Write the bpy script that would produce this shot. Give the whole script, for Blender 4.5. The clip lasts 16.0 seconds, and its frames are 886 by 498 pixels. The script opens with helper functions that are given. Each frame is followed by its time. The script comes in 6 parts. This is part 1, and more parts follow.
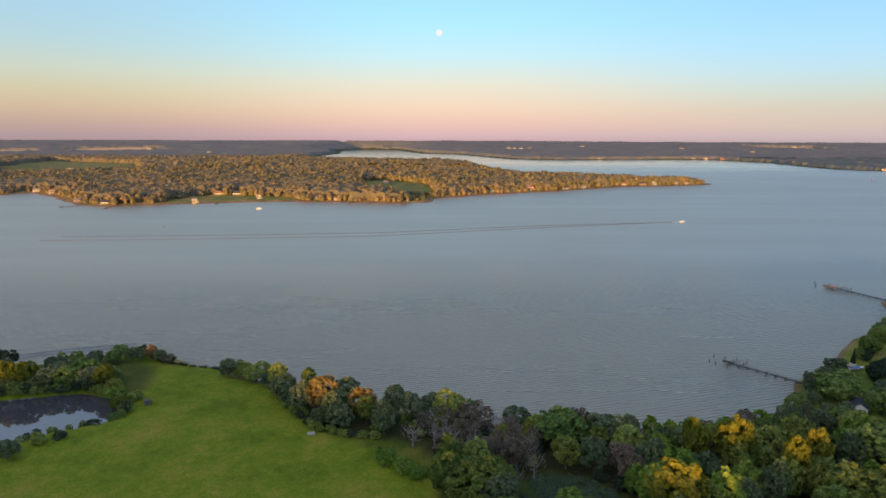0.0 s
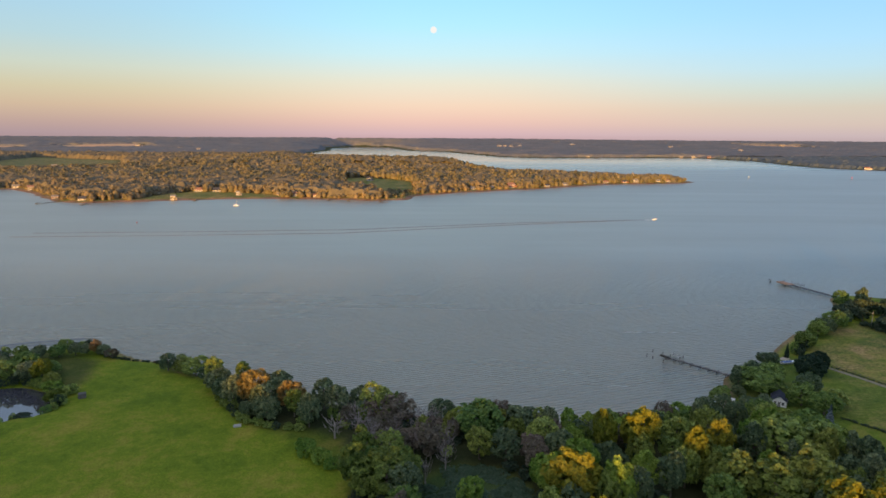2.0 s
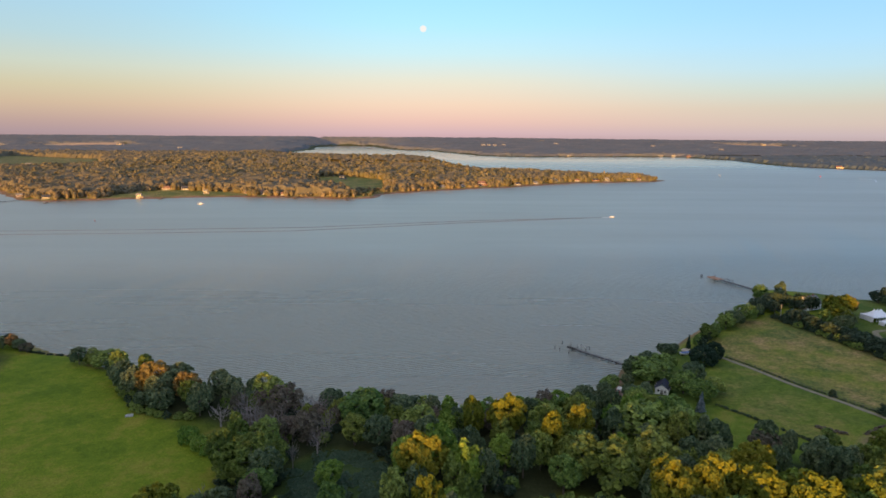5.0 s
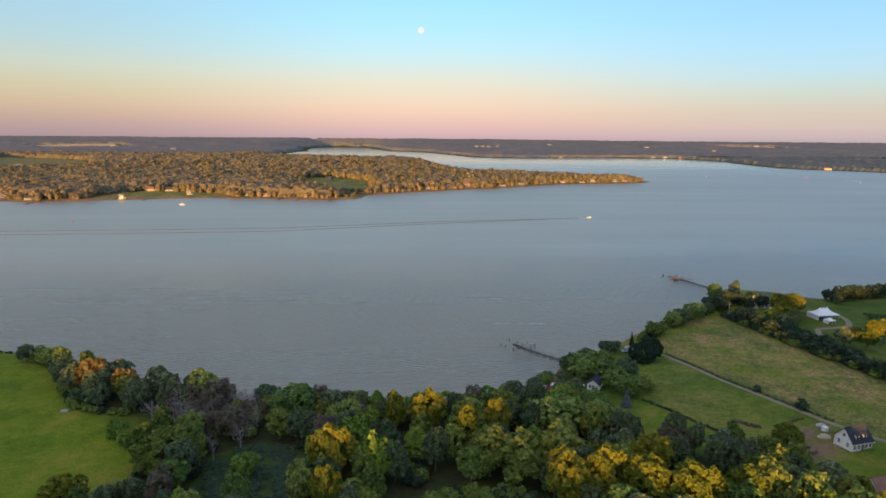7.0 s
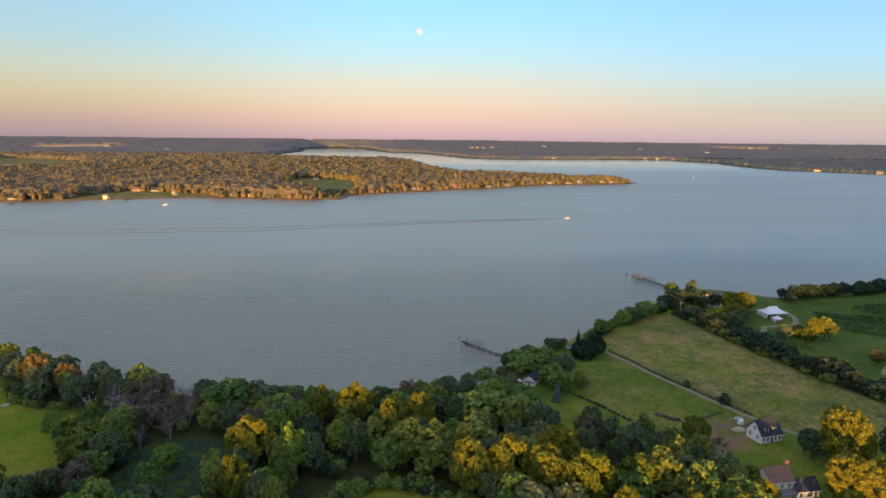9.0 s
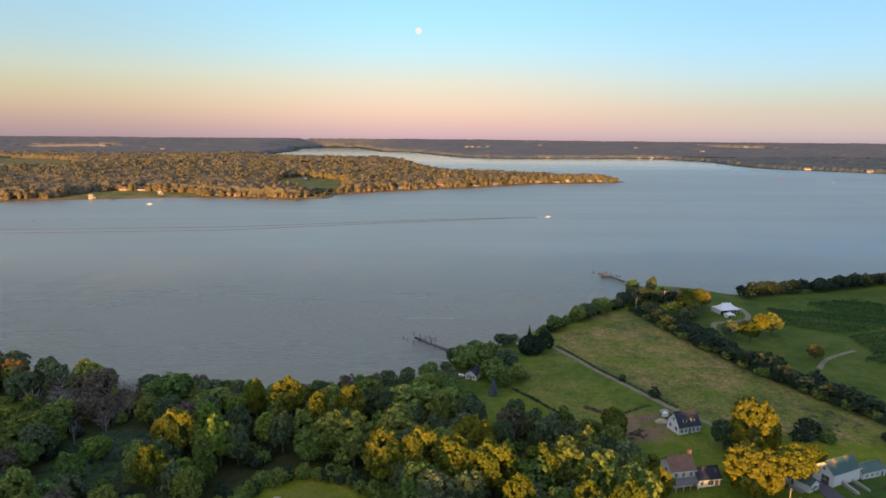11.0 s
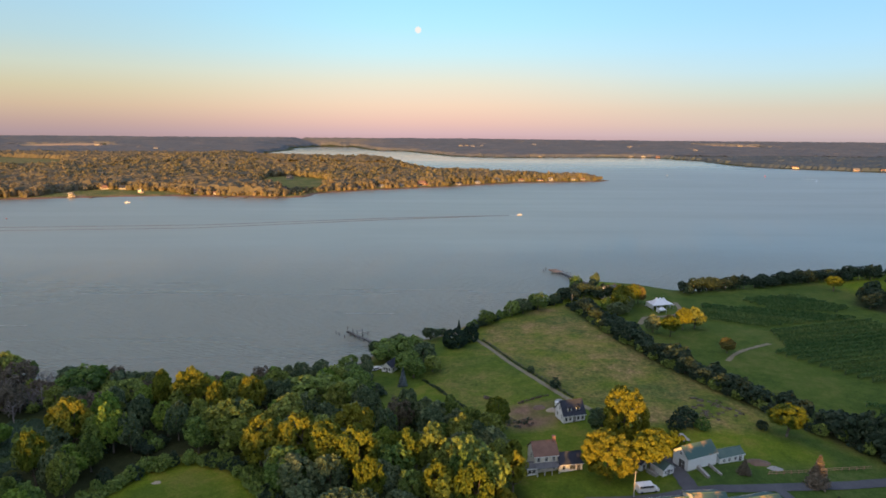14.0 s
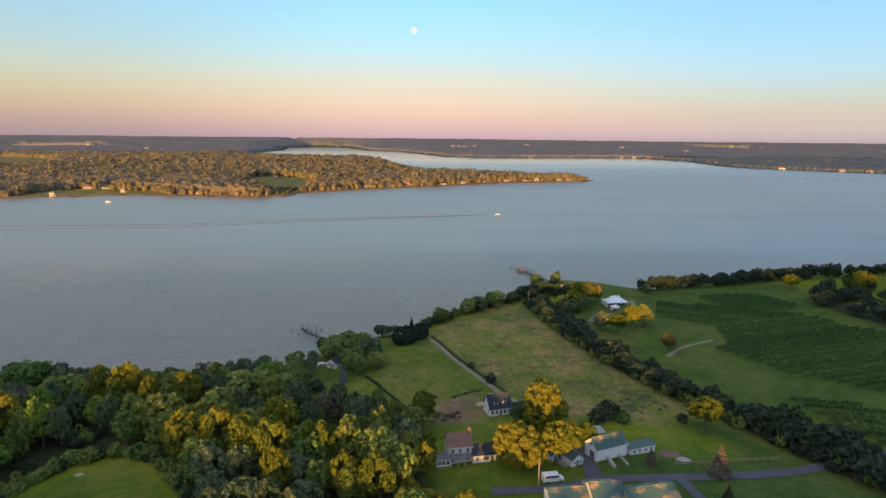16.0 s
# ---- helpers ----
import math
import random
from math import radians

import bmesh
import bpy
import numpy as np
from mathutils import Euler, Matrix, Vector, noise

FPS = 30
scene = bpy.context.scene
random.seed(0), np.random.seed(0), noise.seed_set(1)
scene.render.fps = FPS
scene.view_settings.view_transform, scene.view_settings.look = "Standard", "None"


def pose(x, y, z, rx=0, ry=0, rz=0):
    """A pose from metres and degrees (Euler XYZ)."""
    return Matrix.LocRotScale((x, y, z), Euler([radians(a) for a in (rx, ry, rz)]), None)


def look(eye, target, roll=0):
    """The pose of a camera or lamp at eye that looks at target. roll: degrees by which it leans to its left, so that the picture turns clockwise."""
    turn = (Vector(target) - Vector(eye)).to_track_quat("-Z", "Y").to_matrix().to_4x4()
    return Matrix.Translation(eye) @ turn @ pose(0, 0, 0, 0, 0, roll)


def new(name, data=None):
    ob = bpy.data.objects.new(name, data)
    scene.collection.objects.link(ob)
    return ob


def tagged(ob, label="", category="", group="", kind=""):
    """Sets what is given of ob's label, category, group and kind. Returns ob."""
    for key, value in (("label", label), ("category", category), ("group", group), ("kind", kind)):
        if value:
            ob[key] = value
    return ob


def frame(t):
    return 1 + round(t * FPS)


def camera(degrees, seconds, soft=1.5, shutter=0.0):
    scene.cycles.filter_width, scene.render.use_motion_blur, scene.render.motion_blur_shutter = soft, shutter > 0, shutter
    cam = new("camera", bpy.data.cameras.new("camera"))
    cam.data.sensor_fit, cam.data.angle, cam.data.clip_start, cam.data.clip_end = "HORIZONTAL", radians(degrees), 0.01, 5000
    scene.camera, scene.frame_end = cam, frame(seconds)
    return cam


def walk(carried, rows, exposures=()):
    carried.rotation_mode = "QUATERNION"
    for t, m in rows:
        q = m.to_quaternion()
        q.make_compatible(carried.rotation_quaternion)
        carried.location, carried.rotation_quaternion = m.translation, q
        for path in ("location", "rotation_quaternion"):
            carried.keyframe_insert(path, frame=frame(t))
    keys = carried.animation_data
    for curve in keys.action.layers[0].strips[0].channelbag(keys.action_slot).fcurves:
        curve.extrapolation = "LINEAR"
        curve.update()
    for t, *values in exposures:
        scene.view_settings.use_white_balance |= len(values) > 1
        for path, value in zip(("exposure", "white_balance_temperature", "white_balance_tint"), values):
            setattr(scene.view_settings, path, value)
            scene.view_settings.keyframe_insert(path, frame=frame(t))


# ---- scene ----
cam = camera(73.7, 16.0, 1.7)
PATH = [
    (0, (11.598, -5.123, 105.252), (11.571, -3.159, 104.878), 0.1),
    (0.5, (17.979, -5.725, 105.348), (17.953, -3.761, 104.971), 0.1),
    (1, (24.403, -6.654, 105.418), (24.383, -4.69, 105.039), 0.1),
    (1.5, (30.449, -7.574, 105.345), (30.435, -5.611, 104.965), 0.3),
    (2, (36.479, -8.662, 105.304), (36.472, -6.699, 104.922), 0.3),
    (2.5, (42.707, -9.757, 105.19), (42.706, -7.794, 104.808), 0.3),
    (3, (48.999, -10.838, 105.138), (49.005, -8.875, 104.757), 0.4),
    (3.5, (55.31, -12.228, 105.039), (55.321, -10.266, 104.656), 0.3),
    (4, (61.612, -13.506, 105.056), (61.629, -11.544, 104.671), 0.3),
    (6.5, (93.639, -19.812, 104.755), (93.672, -17.849, 104.373), 0.4),
    (7, (99.766, -20.988, 104.764), (99.8, -19.025, 104.384), 0.4),
    (7.5, (106.126, -22.373, 104.788), (106.162, -20.41, 104.408), 0.5),
    (8, (112.301, -23.649, 104.745), (112.341, -21.685, 104.367), 0.5),
    (8.5, (118.285, -24.972, 104.737), (118.325, -23.008, 104.36), 0.5),
    (9, (124.202, -26.438, 104.631), (124.242, -24.475, 104.255), 0.5),
    (11.5, (154.147, -32.52, 104.704), (154.19, -30.556, 104.324), 0.4),
    (12, (160.276, -33.59, 104.605), (160.32, -31.627, 104.224), 0.4),
    (12.5, (166.175, -34.833, 104.458), (166.219, -32.87, 104.078), 0.4),
    (13, (172.322, -36.14, 104.517), (172.364, -34.177, 104.136), 0.4),
    (13.5, (178.009, -37.287, 104.511), (178.051, -35.324, 104.13), 0.4),
    (14, (183.931, -38.417, 104.4), (183.974, -36.455, 104.019), 0.4),
    (14.5, (189.699, -39.551, 104.223), (189.746, -37.588, 103.843), 0.5),
    (15, (195.568, -40.597, 104.199), (195.619, -38.634, 103.819), 0.5),
    (15.5, (201.206, -41.68, 104.156), (201.261, -39.717, 103.776), 0.5),
    (16, (206.666, -42.879, 104.111), (206.723, -40.916, 103.731), 0.5),
]
walk(cam, [(t, look(eye, target, roll)) for t, eye, target, roll in PATH])


# ---- world and sun ----
SUN_EL, SUN_AZ = radians(3.55), radians(-18)      # low sun behind the flight, to its left
scene.view_settings.exposure = 1.0


def nd(tree, kind, **values):
    n = tree.nodes.new(kind)
    for key, value in values.items():
        if key in n.inputs:
            n.inputs[key].default_value = value
        else:
            setattr(n, key, value)
    return n


def srgb(r, g, b):
    return tuple((c / 255 / 12.92) if c < 10 else ((c / 255 + 0.055) / 1.055) ** 2.4 for c in (r, g, b)) + (1,)


def ramp(tree, stops, fac=None, ease="LINEAR"):
    r = tree.nodes.new("ShaderNodeValToRGB")
    r.color_ramp.interpolation = ease
    el = r.color_ramp.elements
    while len(el) < len(stops):
        el.new(0.5)
    for e, (p, c) in zip(el, stops):
        e.position, e.color = p, c
    if fac is not None:
        tree.links.new(fac, r.inputs[0])
    return r


world = bpy.data.worlds.new("evening_sky")
scene.world = world
world.use_nodes = True
wt = world.node_tree
wt.nodes.clear()
wl = wt.links.new
coord = nd(wt, "ShaderNodeTexCoord")
sep = nd(wt, "ShaderNodeSeparateXYZ")
wl(coord.outputs["Generated"], sep.inputs[0])
up = nd(wt, "ShaderNodeMath", operation="MULTIPLY_ADD")
up.inputs[1].default_value, up.inputs[2].default_value = 0.5, 0.5
wl(sep.outputs["Z"], up.inputs[0])
# evening colours by height above the horizon: to the left, ahead and to the right
SKY_LEFT = [(0.0, (130, 112, 114)), (0.49, (150, 128, 136)), (0.5, (168, 147, 156)), (0.507, (176, 153, 154)), (0.5197, (192, 170, 154)), (0.5325, (194, 185, 162)), (0.547, (188, 197, 188)),
            (0.566, (167, 198, 211)), (0.585, (158, 197, 220)), (0.62, (154, 195, 230))]
SKY_MID = [(0.0, (150, 125, 130)), (0.49, (176, 142, 155)), (0.5, (208, 176, 184)), (0.51, (226, 188, 182)), (0.522, (232, 202, 186)), (0.541, (221, 216, 203)),
           (0.5625, (190, 226, 238)), (0.5835, (168, 226, 251)), (0.604, (156, 220, 255)), (0.64, (150, 212, 255))]
SKY_RIGHT = [(0.0, (140, 122, 130)), (0.49, (165, 145, 152)), (0.5, (198, 180, 184)), (0.507, (206, 189, 183)), (0.5197, (204, 196, 186)), (0.5325, (194, 210, 208)), (0.547, (180, 217, 236)),
             (0.566, (166, 216, 249)), (0.585, (156, 211, 255)), (0.62, (146, 202, 255))]


def wmap_range(value, a, b, c, d):
    n = nd(wt, "ShaderNodeMapRange", interpolation_type="SMOOTHSTEP")
    for key, v in zip(("From Min", "From Max", "To Min", "To Max"), (a, b, c, d)):
        n.inputs[key].default_value = v
    wl(value, n.inputs["Value"])
    return n.outputs[0]


def wmix(fac, a, b):
    n = nd(wt, "ShaderNodeMixRGB", blend_type="MIX")
    for k, v in enumerate((fac, a, b)):
        wl(v, n.inputs[k])
    return n.outputs[0]


tones = [ramp(wt, [(p, srgb(*c)) for p, c in table], up.outputs[0]).outputs[0] for table in (SKY_LEFT, SKY_MID, SKY_RIGHT)]
low_sky = wmix(wmap_range(sep.outputs["X"], -0.6, -0.02, 0.0, 1.0), tones[0], tones[1])
low_sky = wmix(wmap_range(sep.outputs["X"], 0.02, 0.58, 0.0, 1.0), low_sky, tones[2])
# overhead: bright and warm towards the sunset, deep blue away from it
sunward = nd(wt, "ShaderNodeVectorMath", operation="DOT_PRODUCT")
sunward.inputs[1].default_value = (-0.75, -0.66, 0.0)
wl(coord.outputs["Generated"], sunward.inputs[0])
high_sky = ramp(wt, [(0.0, srgb(84, 120, 190)), (0.2, srgb(154, 178, 221)), (0.46, srgb(192, 204, 232)), (0.75, srgb(218, 218, 238)), (1.0, srgb(236, 228, 236))],
                wmap_range(sunward.outputs["Value"], -1.0, 1.0, 0.0, 1.0)).outputs[0]
sky = wmix(wmap_range(sep.outputs["Z"], 0.2, 0.55, 0.0, 1.0), low_sky, high_sky)
nishita = nd(wt, "ShaderNodeTexSky", sky_type="NISHITA", sun_disc=False, sun_elevation=SUN_EL, sun_rotation=math.pi + SUN_AZ, altitude=100.0)
glow = nd(wt, "ShaderNodeMixRGB", blend_type="ADD")
glow.inputs[0].default_value = 0.04
wl(sky, glow.inputs[1])
wl(nishita.outputs[0], glow.inputs[2])
# the waxing moon, half a degree wide
MOON = Vector((-1142.0 - 90, 60000.0, 9956.0 - 104)).normalized()
dist = nd(wt, "ShaderNodeVectorMath", operation="DISTANCE")
dist.inputs[1].default_value = MOON
wl(coord.outputs["Generated"], dist.inputs[0])
disc = nd(wt, "ShaderNodeMapRange", interpolation_type="SMOOTHSTEP")
for key, value in zip(("From Min", "From Max", "To Min", "To Max"), (0.0042, 0.0058, 1.0, 0.0)):
    disc.inputs[key].default_value = value
wl(dist.outputs["Value"], disc.inputs["Value"])
moonmix = nd(wt, "ShaderNodeMixRGB", blend_type="MIX")
moonmix.inputs[2].default_value = srgb(250, 246, 240)
wl(disc.outputs[0], moonmix.inputs[0])
wl(glow.outputs[0], moonmix.inputs[1])
back = nd(wt, "ShaderNodeBackground", Strength=0.5)
wl(moonmix.outputs[0], back.inputs[0])
wl(back.outputs[0], nd(wt, "ShaderNodeOutputWorld").inputs[0])

sun = new("sun", bpy.data.lights.new("sun", "SUN"))
sun.data.energy, sun.data.angle, sun.data.color = 5.0, radians(1.3), (1.0, 0.5, 0.115)
sun.matrix_world = look((math.sin(SUN_AZ) * 100, -math.cos(SUN_AZ) * 100, math.tan(SUN_EL) * 100), (0, 0, 0))


# ---- materials ----
def material(name, rough=0.8, metal=0.0, spec=0.3):
    m = bpy.data.materials.new(name)
    m.use_nodes = True
    b = m.node_tree.nodes["Principled BSDF"]
    b.inputs["Roughness"].default_value, b.inputs["Metallic"].default_value = rough, metal
    b.inputs["Specular IOR Level"].default_value = spec
    return m, m.node_tree, b


def noise_node(t, scale, detail=4.0, rough=0.55, coords=None):
    n = nd(t, "ShaderNodeTexNoise")
    n.inputs["Scale"].default_value, n.inputs["Detail"].default_value, n.inputs["Roughness"].default_value = scale, detail, rough
    if coords is not None:
        t.links.new(coords, n.inputs["Vector"])
    return n


def worn(name, a, b_col, scale=0.6, fine=6.0, rough=0.8, metal=0.0, bump=0.15, spec=0.3):
    """A surface of two tones mixed at two scales, with fine relief."""
    m, t, b = material(name, rough, metal, spec)
    co = nd(t, "ShaderNodeTexCoord").outputs["Object"]
    big, small = noise_node(t, scale, 5, 0.6, co), noise_node(t, fine, 4, 0.6, co)
    mix = nd(t, "ShaderNodeMath", operation="MULTIPLY_ADD")
    mix.inputs[1].default_value = 0.45
    t.links.new(small.outputs[0], mix.inputs[0])
    half = nd(t, "ShaderNodeMath", operation="MULTIPLY")
    half.inputs[1].default_value = 0.55
    t.links.new(big.outputs[0], half.inputs[0])
    t.links.new(half.outputs[0], mix.inputs[2])
    r = ramp(t, [(0.35, (*a, 1)), (0.65, (*b_col, 1))], mix.outputs[0])
    t.links.new(r.outputs[0], b.inputs["Base Color"])
    bp = nd(t, "ShaderNodeBump", Strength=bump, Distance=0.05)
    t.links.new(small.outputs[0], bp.inputs["Height"])
    t.links.new(bp.outputs[0], b.inputs["Normal"])
    return m


def foliage(name, a, b_col, c, through_light=0.3):
    """Leaves: tone by leaf clump and by tree."""
    m, t, b = material(name, 0.65, 0.0, 0.25)
    geo, info = nd(t, "ShaderNodeNewGeometry"), nd(t, "ShaderNodeObjectInfo")
    r = ramp(t, [(0.0, (*a, 1)), (0.55, (*b_col, 1)), (1.0, (*c, 1))], geo.outputs["Random Per Island"])
    hue = nd(t, "ShaderNodeHueSaturation", Saturation=1.1)
    mr = nd(t, "ShaderNodeMapRange")
    for key, value in zip(("To Min", "To Max"), (0.47, 0.525)):
        mr.inputs[key].default_value = value
    t.links.new(info.outputs["Random"], mr.inputs["Value"])
    val = nd(t, "ShaderNodeMath", operation="MULTIPLY_ADD")
    val.inputs[1].default_value, val.inputs[2].default_value = -0.5, 1.25
    t.links.new(info.outputs["Random"], val.inputs[0])
    t.links.new(mr.outputs[0], hue.inputs["Hue"])
    t.links.new(val.outputs[0], hue.inputs["Value"])
    t.links.new(r.outputs[0], hue.inputs["Color"])
    t.links.new(hue.outputs[0], b.inputs["Base Color"])
    tr = nd(t, "ShaderNodeBsdfTranslucent")
    t.links.new(hue.outputs[0], tr.inputs[0])
    mix = nd(t, "ShaderNodeMixShader")
    mix.inputs[0].default_value = through_light
    t.links.new(b.outputs[0], mix.inputs[1])
    t.links.new(tr.outputs[0], mix.inputs[2])
    t.links.new(mix.outputs[0], t.nodes["Material Output"].inputs[0])
    return m


M_LEAF = [foliage("leaf_green", (0.092, 0.142, 0.05), (0.185, 0.262, 0.078), (0.295, 0.375, 0.11)),
          foliage("leaf_dark", (0.062, 0.096, 0.056), (0.13, 0.175, 0.092), (0.215, 0.26, 0.135)),
          foliage("leaf_olive", (0.096, 0.13, 0.042), (0.17, 0.215, 0.058), (0.25, 0.3, 0.08)),
          # green leaves with the low sun's yellow mixed into their colour
          foliage("leaf_sunyellow", (0.099, 0.127, 0.025), (0.159, 0.181, 0.032), (0.221, 0.228, 0.042)),
          foliage("leaf_brown", (0.1, 0.088, 0.065), (0.16, 0.138, 0.1), (0.215, 0.188, 0.138)),
          foliage("leaf_bright", (0.105, 0.18, 0.04), (0.195, 0.29, 0.066), (0.29, 0.385, 0.095)),
          foliage("needle_dark", (0.012, 0.03, 0.018), (0.02, 0.045, 0.025), (0.035, 0.06, 0.035), 0.1),
          foliage("needle_blue", (0.07, 0.095, 0.11), (0.12, 0.15, 0.17), (0.2, 0.23, 0.25), 0.1),
          # evening sun's orange is put into this leaf colour
          foliage("leaf_sunorange", (0.17, 0.135, 0.055), (0.25, 0.19, 0.075), (0.33, 0.25, 0.1)),
          # darker copy of the dark leaf, hedge shade put into its colour
          foliage("leaf_hedge_shade", (0.024, 0.044, 0.03), (0.048, 0.076, 0.048), (0.085, 0.115, 0.068))]
M_FAR = foliage("far_leaf", (0.098, 0.098, 0.058), (0.16, 0.142, 0.086), (0.225, 0.19, 0.118), 0.2)
M_BARK = worn("bark", (0.10, 0.08, 0.06), (0.2, 0.17, 0.14), 0.8, 5, 0.9, bump=0.5)
M_DEADWOOD = worn("bare_wood", (0.2, 0.175, 0.16), (0.34, 0.3, 0.275), 0.8, 5, 0.9, bump=0.4)
M_WHITE = worn("white_paint", (0.70, 0.70, 0.69), (0.82, 0.82, 0.80), 0.5, 4, 0.6, bump=0.05)
M_CREAM = worn("cream_paint", (0.62, 0.58, 0.50), (0.72, 0.68, 0.60), 0.5, 4, 0.6, bump=0.05)
M_SLATE = worn("dark_shingle", (0.025, 0.03, 0.045), (0.05, 0.055, 0.075), 0.7, 7, 0.75, bump=0.3)
M_GREYROOF = worn("grey_shingle", (0.12, 0.12, 0.13), (0.2, 0.2, 0.2), 0.7, 7, 0.8, bump=0.3)
M_GREENROOF = worn("green_metal_roof", (0.065, 0.12, 0.11), (0.13, 0.18, 0.15), 0.4, 3, 0.75, 0.0, bump=0.08)
# tan patches in the colour stand for low sun on green metal
M_SUNPATCHROOF = worn("sunpatched_metal_roof", (0.06, 0.115, 0.105), (0.34, 0.235, 0.13), 0.11, 0.3, 0.7, 0.0, bump=0.08)
for node in M_SUNPATCHROOF.node_tree.nodes:
    if node.type == "VALTORGB":
        node.color_ramp.elements[0].position, node.color_ramp.elements[1].position = 0.5, 0.56
M_REDROOF = worn("red_brown_roof", (0.16, 0.09, 0.07), (0.26, 0.15, 0.11), 0.7, 6, 0.75, bump=0.3)
M_BRICK = worn("brick_wall", (0.24, 0.12, 0.09), (0.36, 0.2, 0.15), 0.8, 8, 0.85, bump=0.3)
M_ASPHALT = worn("asphalt", (0.07, 0.07, 0.078), (0.115, 0.114, 0.122), 0.25, 3, 0.85, bump=0.2)
M_GRAVEL = worn("gravel_track", (0.18, 0.155, 0.095), (0.28, 0.24, 0.15), 0.35, 4, 0.95, bump=0.4)
M_SAND = worn("sand", (0.36, 0.29, 0.21), (0.5, 0.42, 0.32), 0.3, 5, 0.95, bump=0.3)
M_SOIL = worn("bare_soil", (0.13, 0.085, 0.06), (0.24, 0.165, 0.12), 0.3, 3, 0.95, bump=0.5)
M_TIMBER = worn("weathered_timber", (0.07, 0.064, 0.06), (0.14, 0.128, 0.118), 0.8, 6, 0.9, bump=0.4)
# the low sun's orange is put into this timber's colour
M_ORANGEWOOD = worn("sunlit_timber", (0.36, 0.2, 0.12), (0.5, 0.3, 0.2), 0.8, 6, 0.85, bump=0.3)
M_CONCRETE = worn("concrete", (0.3, 0.29, 0.27), (0.42, 0.41, 0.38), 0.6, 5, 0.9, bump=0.3)
M_CANVAS = worn("white_canvas", (0.74, 0.75, 0.78), (0.84, 0.85, 0.87), 0.4, 3, 0.7, bump=0.05)
M_RED = worn("red_paint", (0.5, 0.05, 0.03), (0.6, 0.08, 0.05), 1, 5, 0.5)
M_DARK, _t, _b = material("black_rubber", 0.7)
_b.inputs["Base Color"].default_value = (0.02, 0.02, 0.022, 1)
M_GLASS, _t, _b = material("window_glass", 0.08, 0.0, 0.6)
_b.inputs["Base Color"].default_value = (0.025, 0.03, 0.035, 1)

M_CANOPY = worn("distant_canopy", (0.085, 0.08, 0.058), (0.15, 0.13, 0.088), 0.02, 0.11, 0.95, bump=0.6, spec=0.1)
# blue-grey distance haze is mixed into this canopy's base colour
M_SKYLINE = worn("hazed_canopy", (0.088, 0.1, 0.108), (0.158, 0.154, 0.152), 0.006, 0.04, 0.95, bump=0.25, spec=0.1)
# bluer, darker copy: the far bank's shade is in its colour
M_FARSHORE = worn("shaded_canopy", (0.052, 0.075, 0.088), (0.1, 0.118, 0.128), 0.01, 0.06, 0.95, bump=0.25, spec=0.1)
# river water: silty body, wind ripples near the bank, a finely roughened sheen out on the reach
M_WATER, wt2, wb = material("river_water", 0.12, 0.0, 0.9)
wb.inputs["IOR"].default_value = 1.33
wco = nd(wt2, "ShaderNodeTexCoord").outputs["Object"]


def water_map(angle, sx, sy):
    n = nd(wt2, "ShaderNodeMapping")
    n.inputs["Rotation"].default_value, n.inputs["Scale"].default_value = (0, 0, radians(angle)), (sx, sy, 1.0)
    wt2.links.new(wco, n.inputs[0])
    return n.outputs[0]


def water_range(value, a, b, c, d):
    n = nd(wt2, "ShaderNodeMapRange", interpolation_type="SMOOTHSTEP")
    for key, v in zip(("From Min", "From Max", "To Min", "To Max"), (a, b, c, d)):
        n.inputs[key].default_value = v
    wt2.links.new(value, n.inputs["Value"])
    return n.outputs[0]


def water_sum(a, k, b):
    n = nd(wt2, "ShaderNodeMath", operation="MULTIPLY_ADD")
    n.inputs[1].default_value = k
    wt2.links.new(a, n.inputs[0])
    wt2.links.new(b, n.inputs[2])
    return n.outputs[0]


w1, w2 = noise_node(wt2, 0.5, 3, 0.55, water_map(-18, 0.35, 1.0)), noise_node(wt2, 1.6, 2, 0.5, water_map(-18, 0.4, 1.0))
streak, gust = noise_node(wt2, 0.012, 5, 0.6, water_map(-6, 0.12, 1.0)), noise_node(wt2, 0.006, 4, 0.6, wco)
wband = nd(wt2, "ShaderNodeTexWave", wave_type="BANDS", bands_direction="X")
for key, value in zip(("Scale", "Distortion", "Detail", "Detail Scale", "Detail Roughness"), (0.15, 2.6, 2.0, 1.2, 0.55)):
    wband.inputs[key].default_value = value
wt2.links.new(water_map(72, 1.0, 1.0), wband.inputs["Vector"])
wsum = water_sum(wband.outputs[1], 0.34, water_sum(w2.outputs[0], 0.25, w1.outputs[0]))
wsep = nd(wt2, "ShaderNodeSeparateXYZ")
wt2.links.new(wco, wsep.inputs[0])
wbump = nd(wt2, "ShaderNodeBump", Strength=0.8, Distance=1.2)
# calmer out in the open reach
wt2.links.new(water_range(wsep.outputs["Y"], 230.0, 560.0, 1.1, 0.0), wbump.inputs["Strength"])
wt2.links.new(wsum, wbump.inputs["Height"])
wt2.links.new(wbump.outputs[0], wb.inputs["Normal"])
wr = ramp(wt2, [(0.3, (0.212, 0.216, 0.174, 1)), (0.7, (0.236, 0.242, 0.196, 1))], gust.outputs[0])
wt2.links.new(wr.outputs[0], wb.inputs["Base Color"])
wt2.links.new(water_sum(water_range(streak.outputs[0], 0.35, 0.65, -0.5, 0.5), 0.05, water_sum(water_range(wsep.outputs["Y"], 1450.0, 2600.0, 0.0, -0.2), 1.0, water_range(wsep.outputs["Y"], 200.0, 620.0, 0.26, 0.34))), wb.inputs["Roughness"])

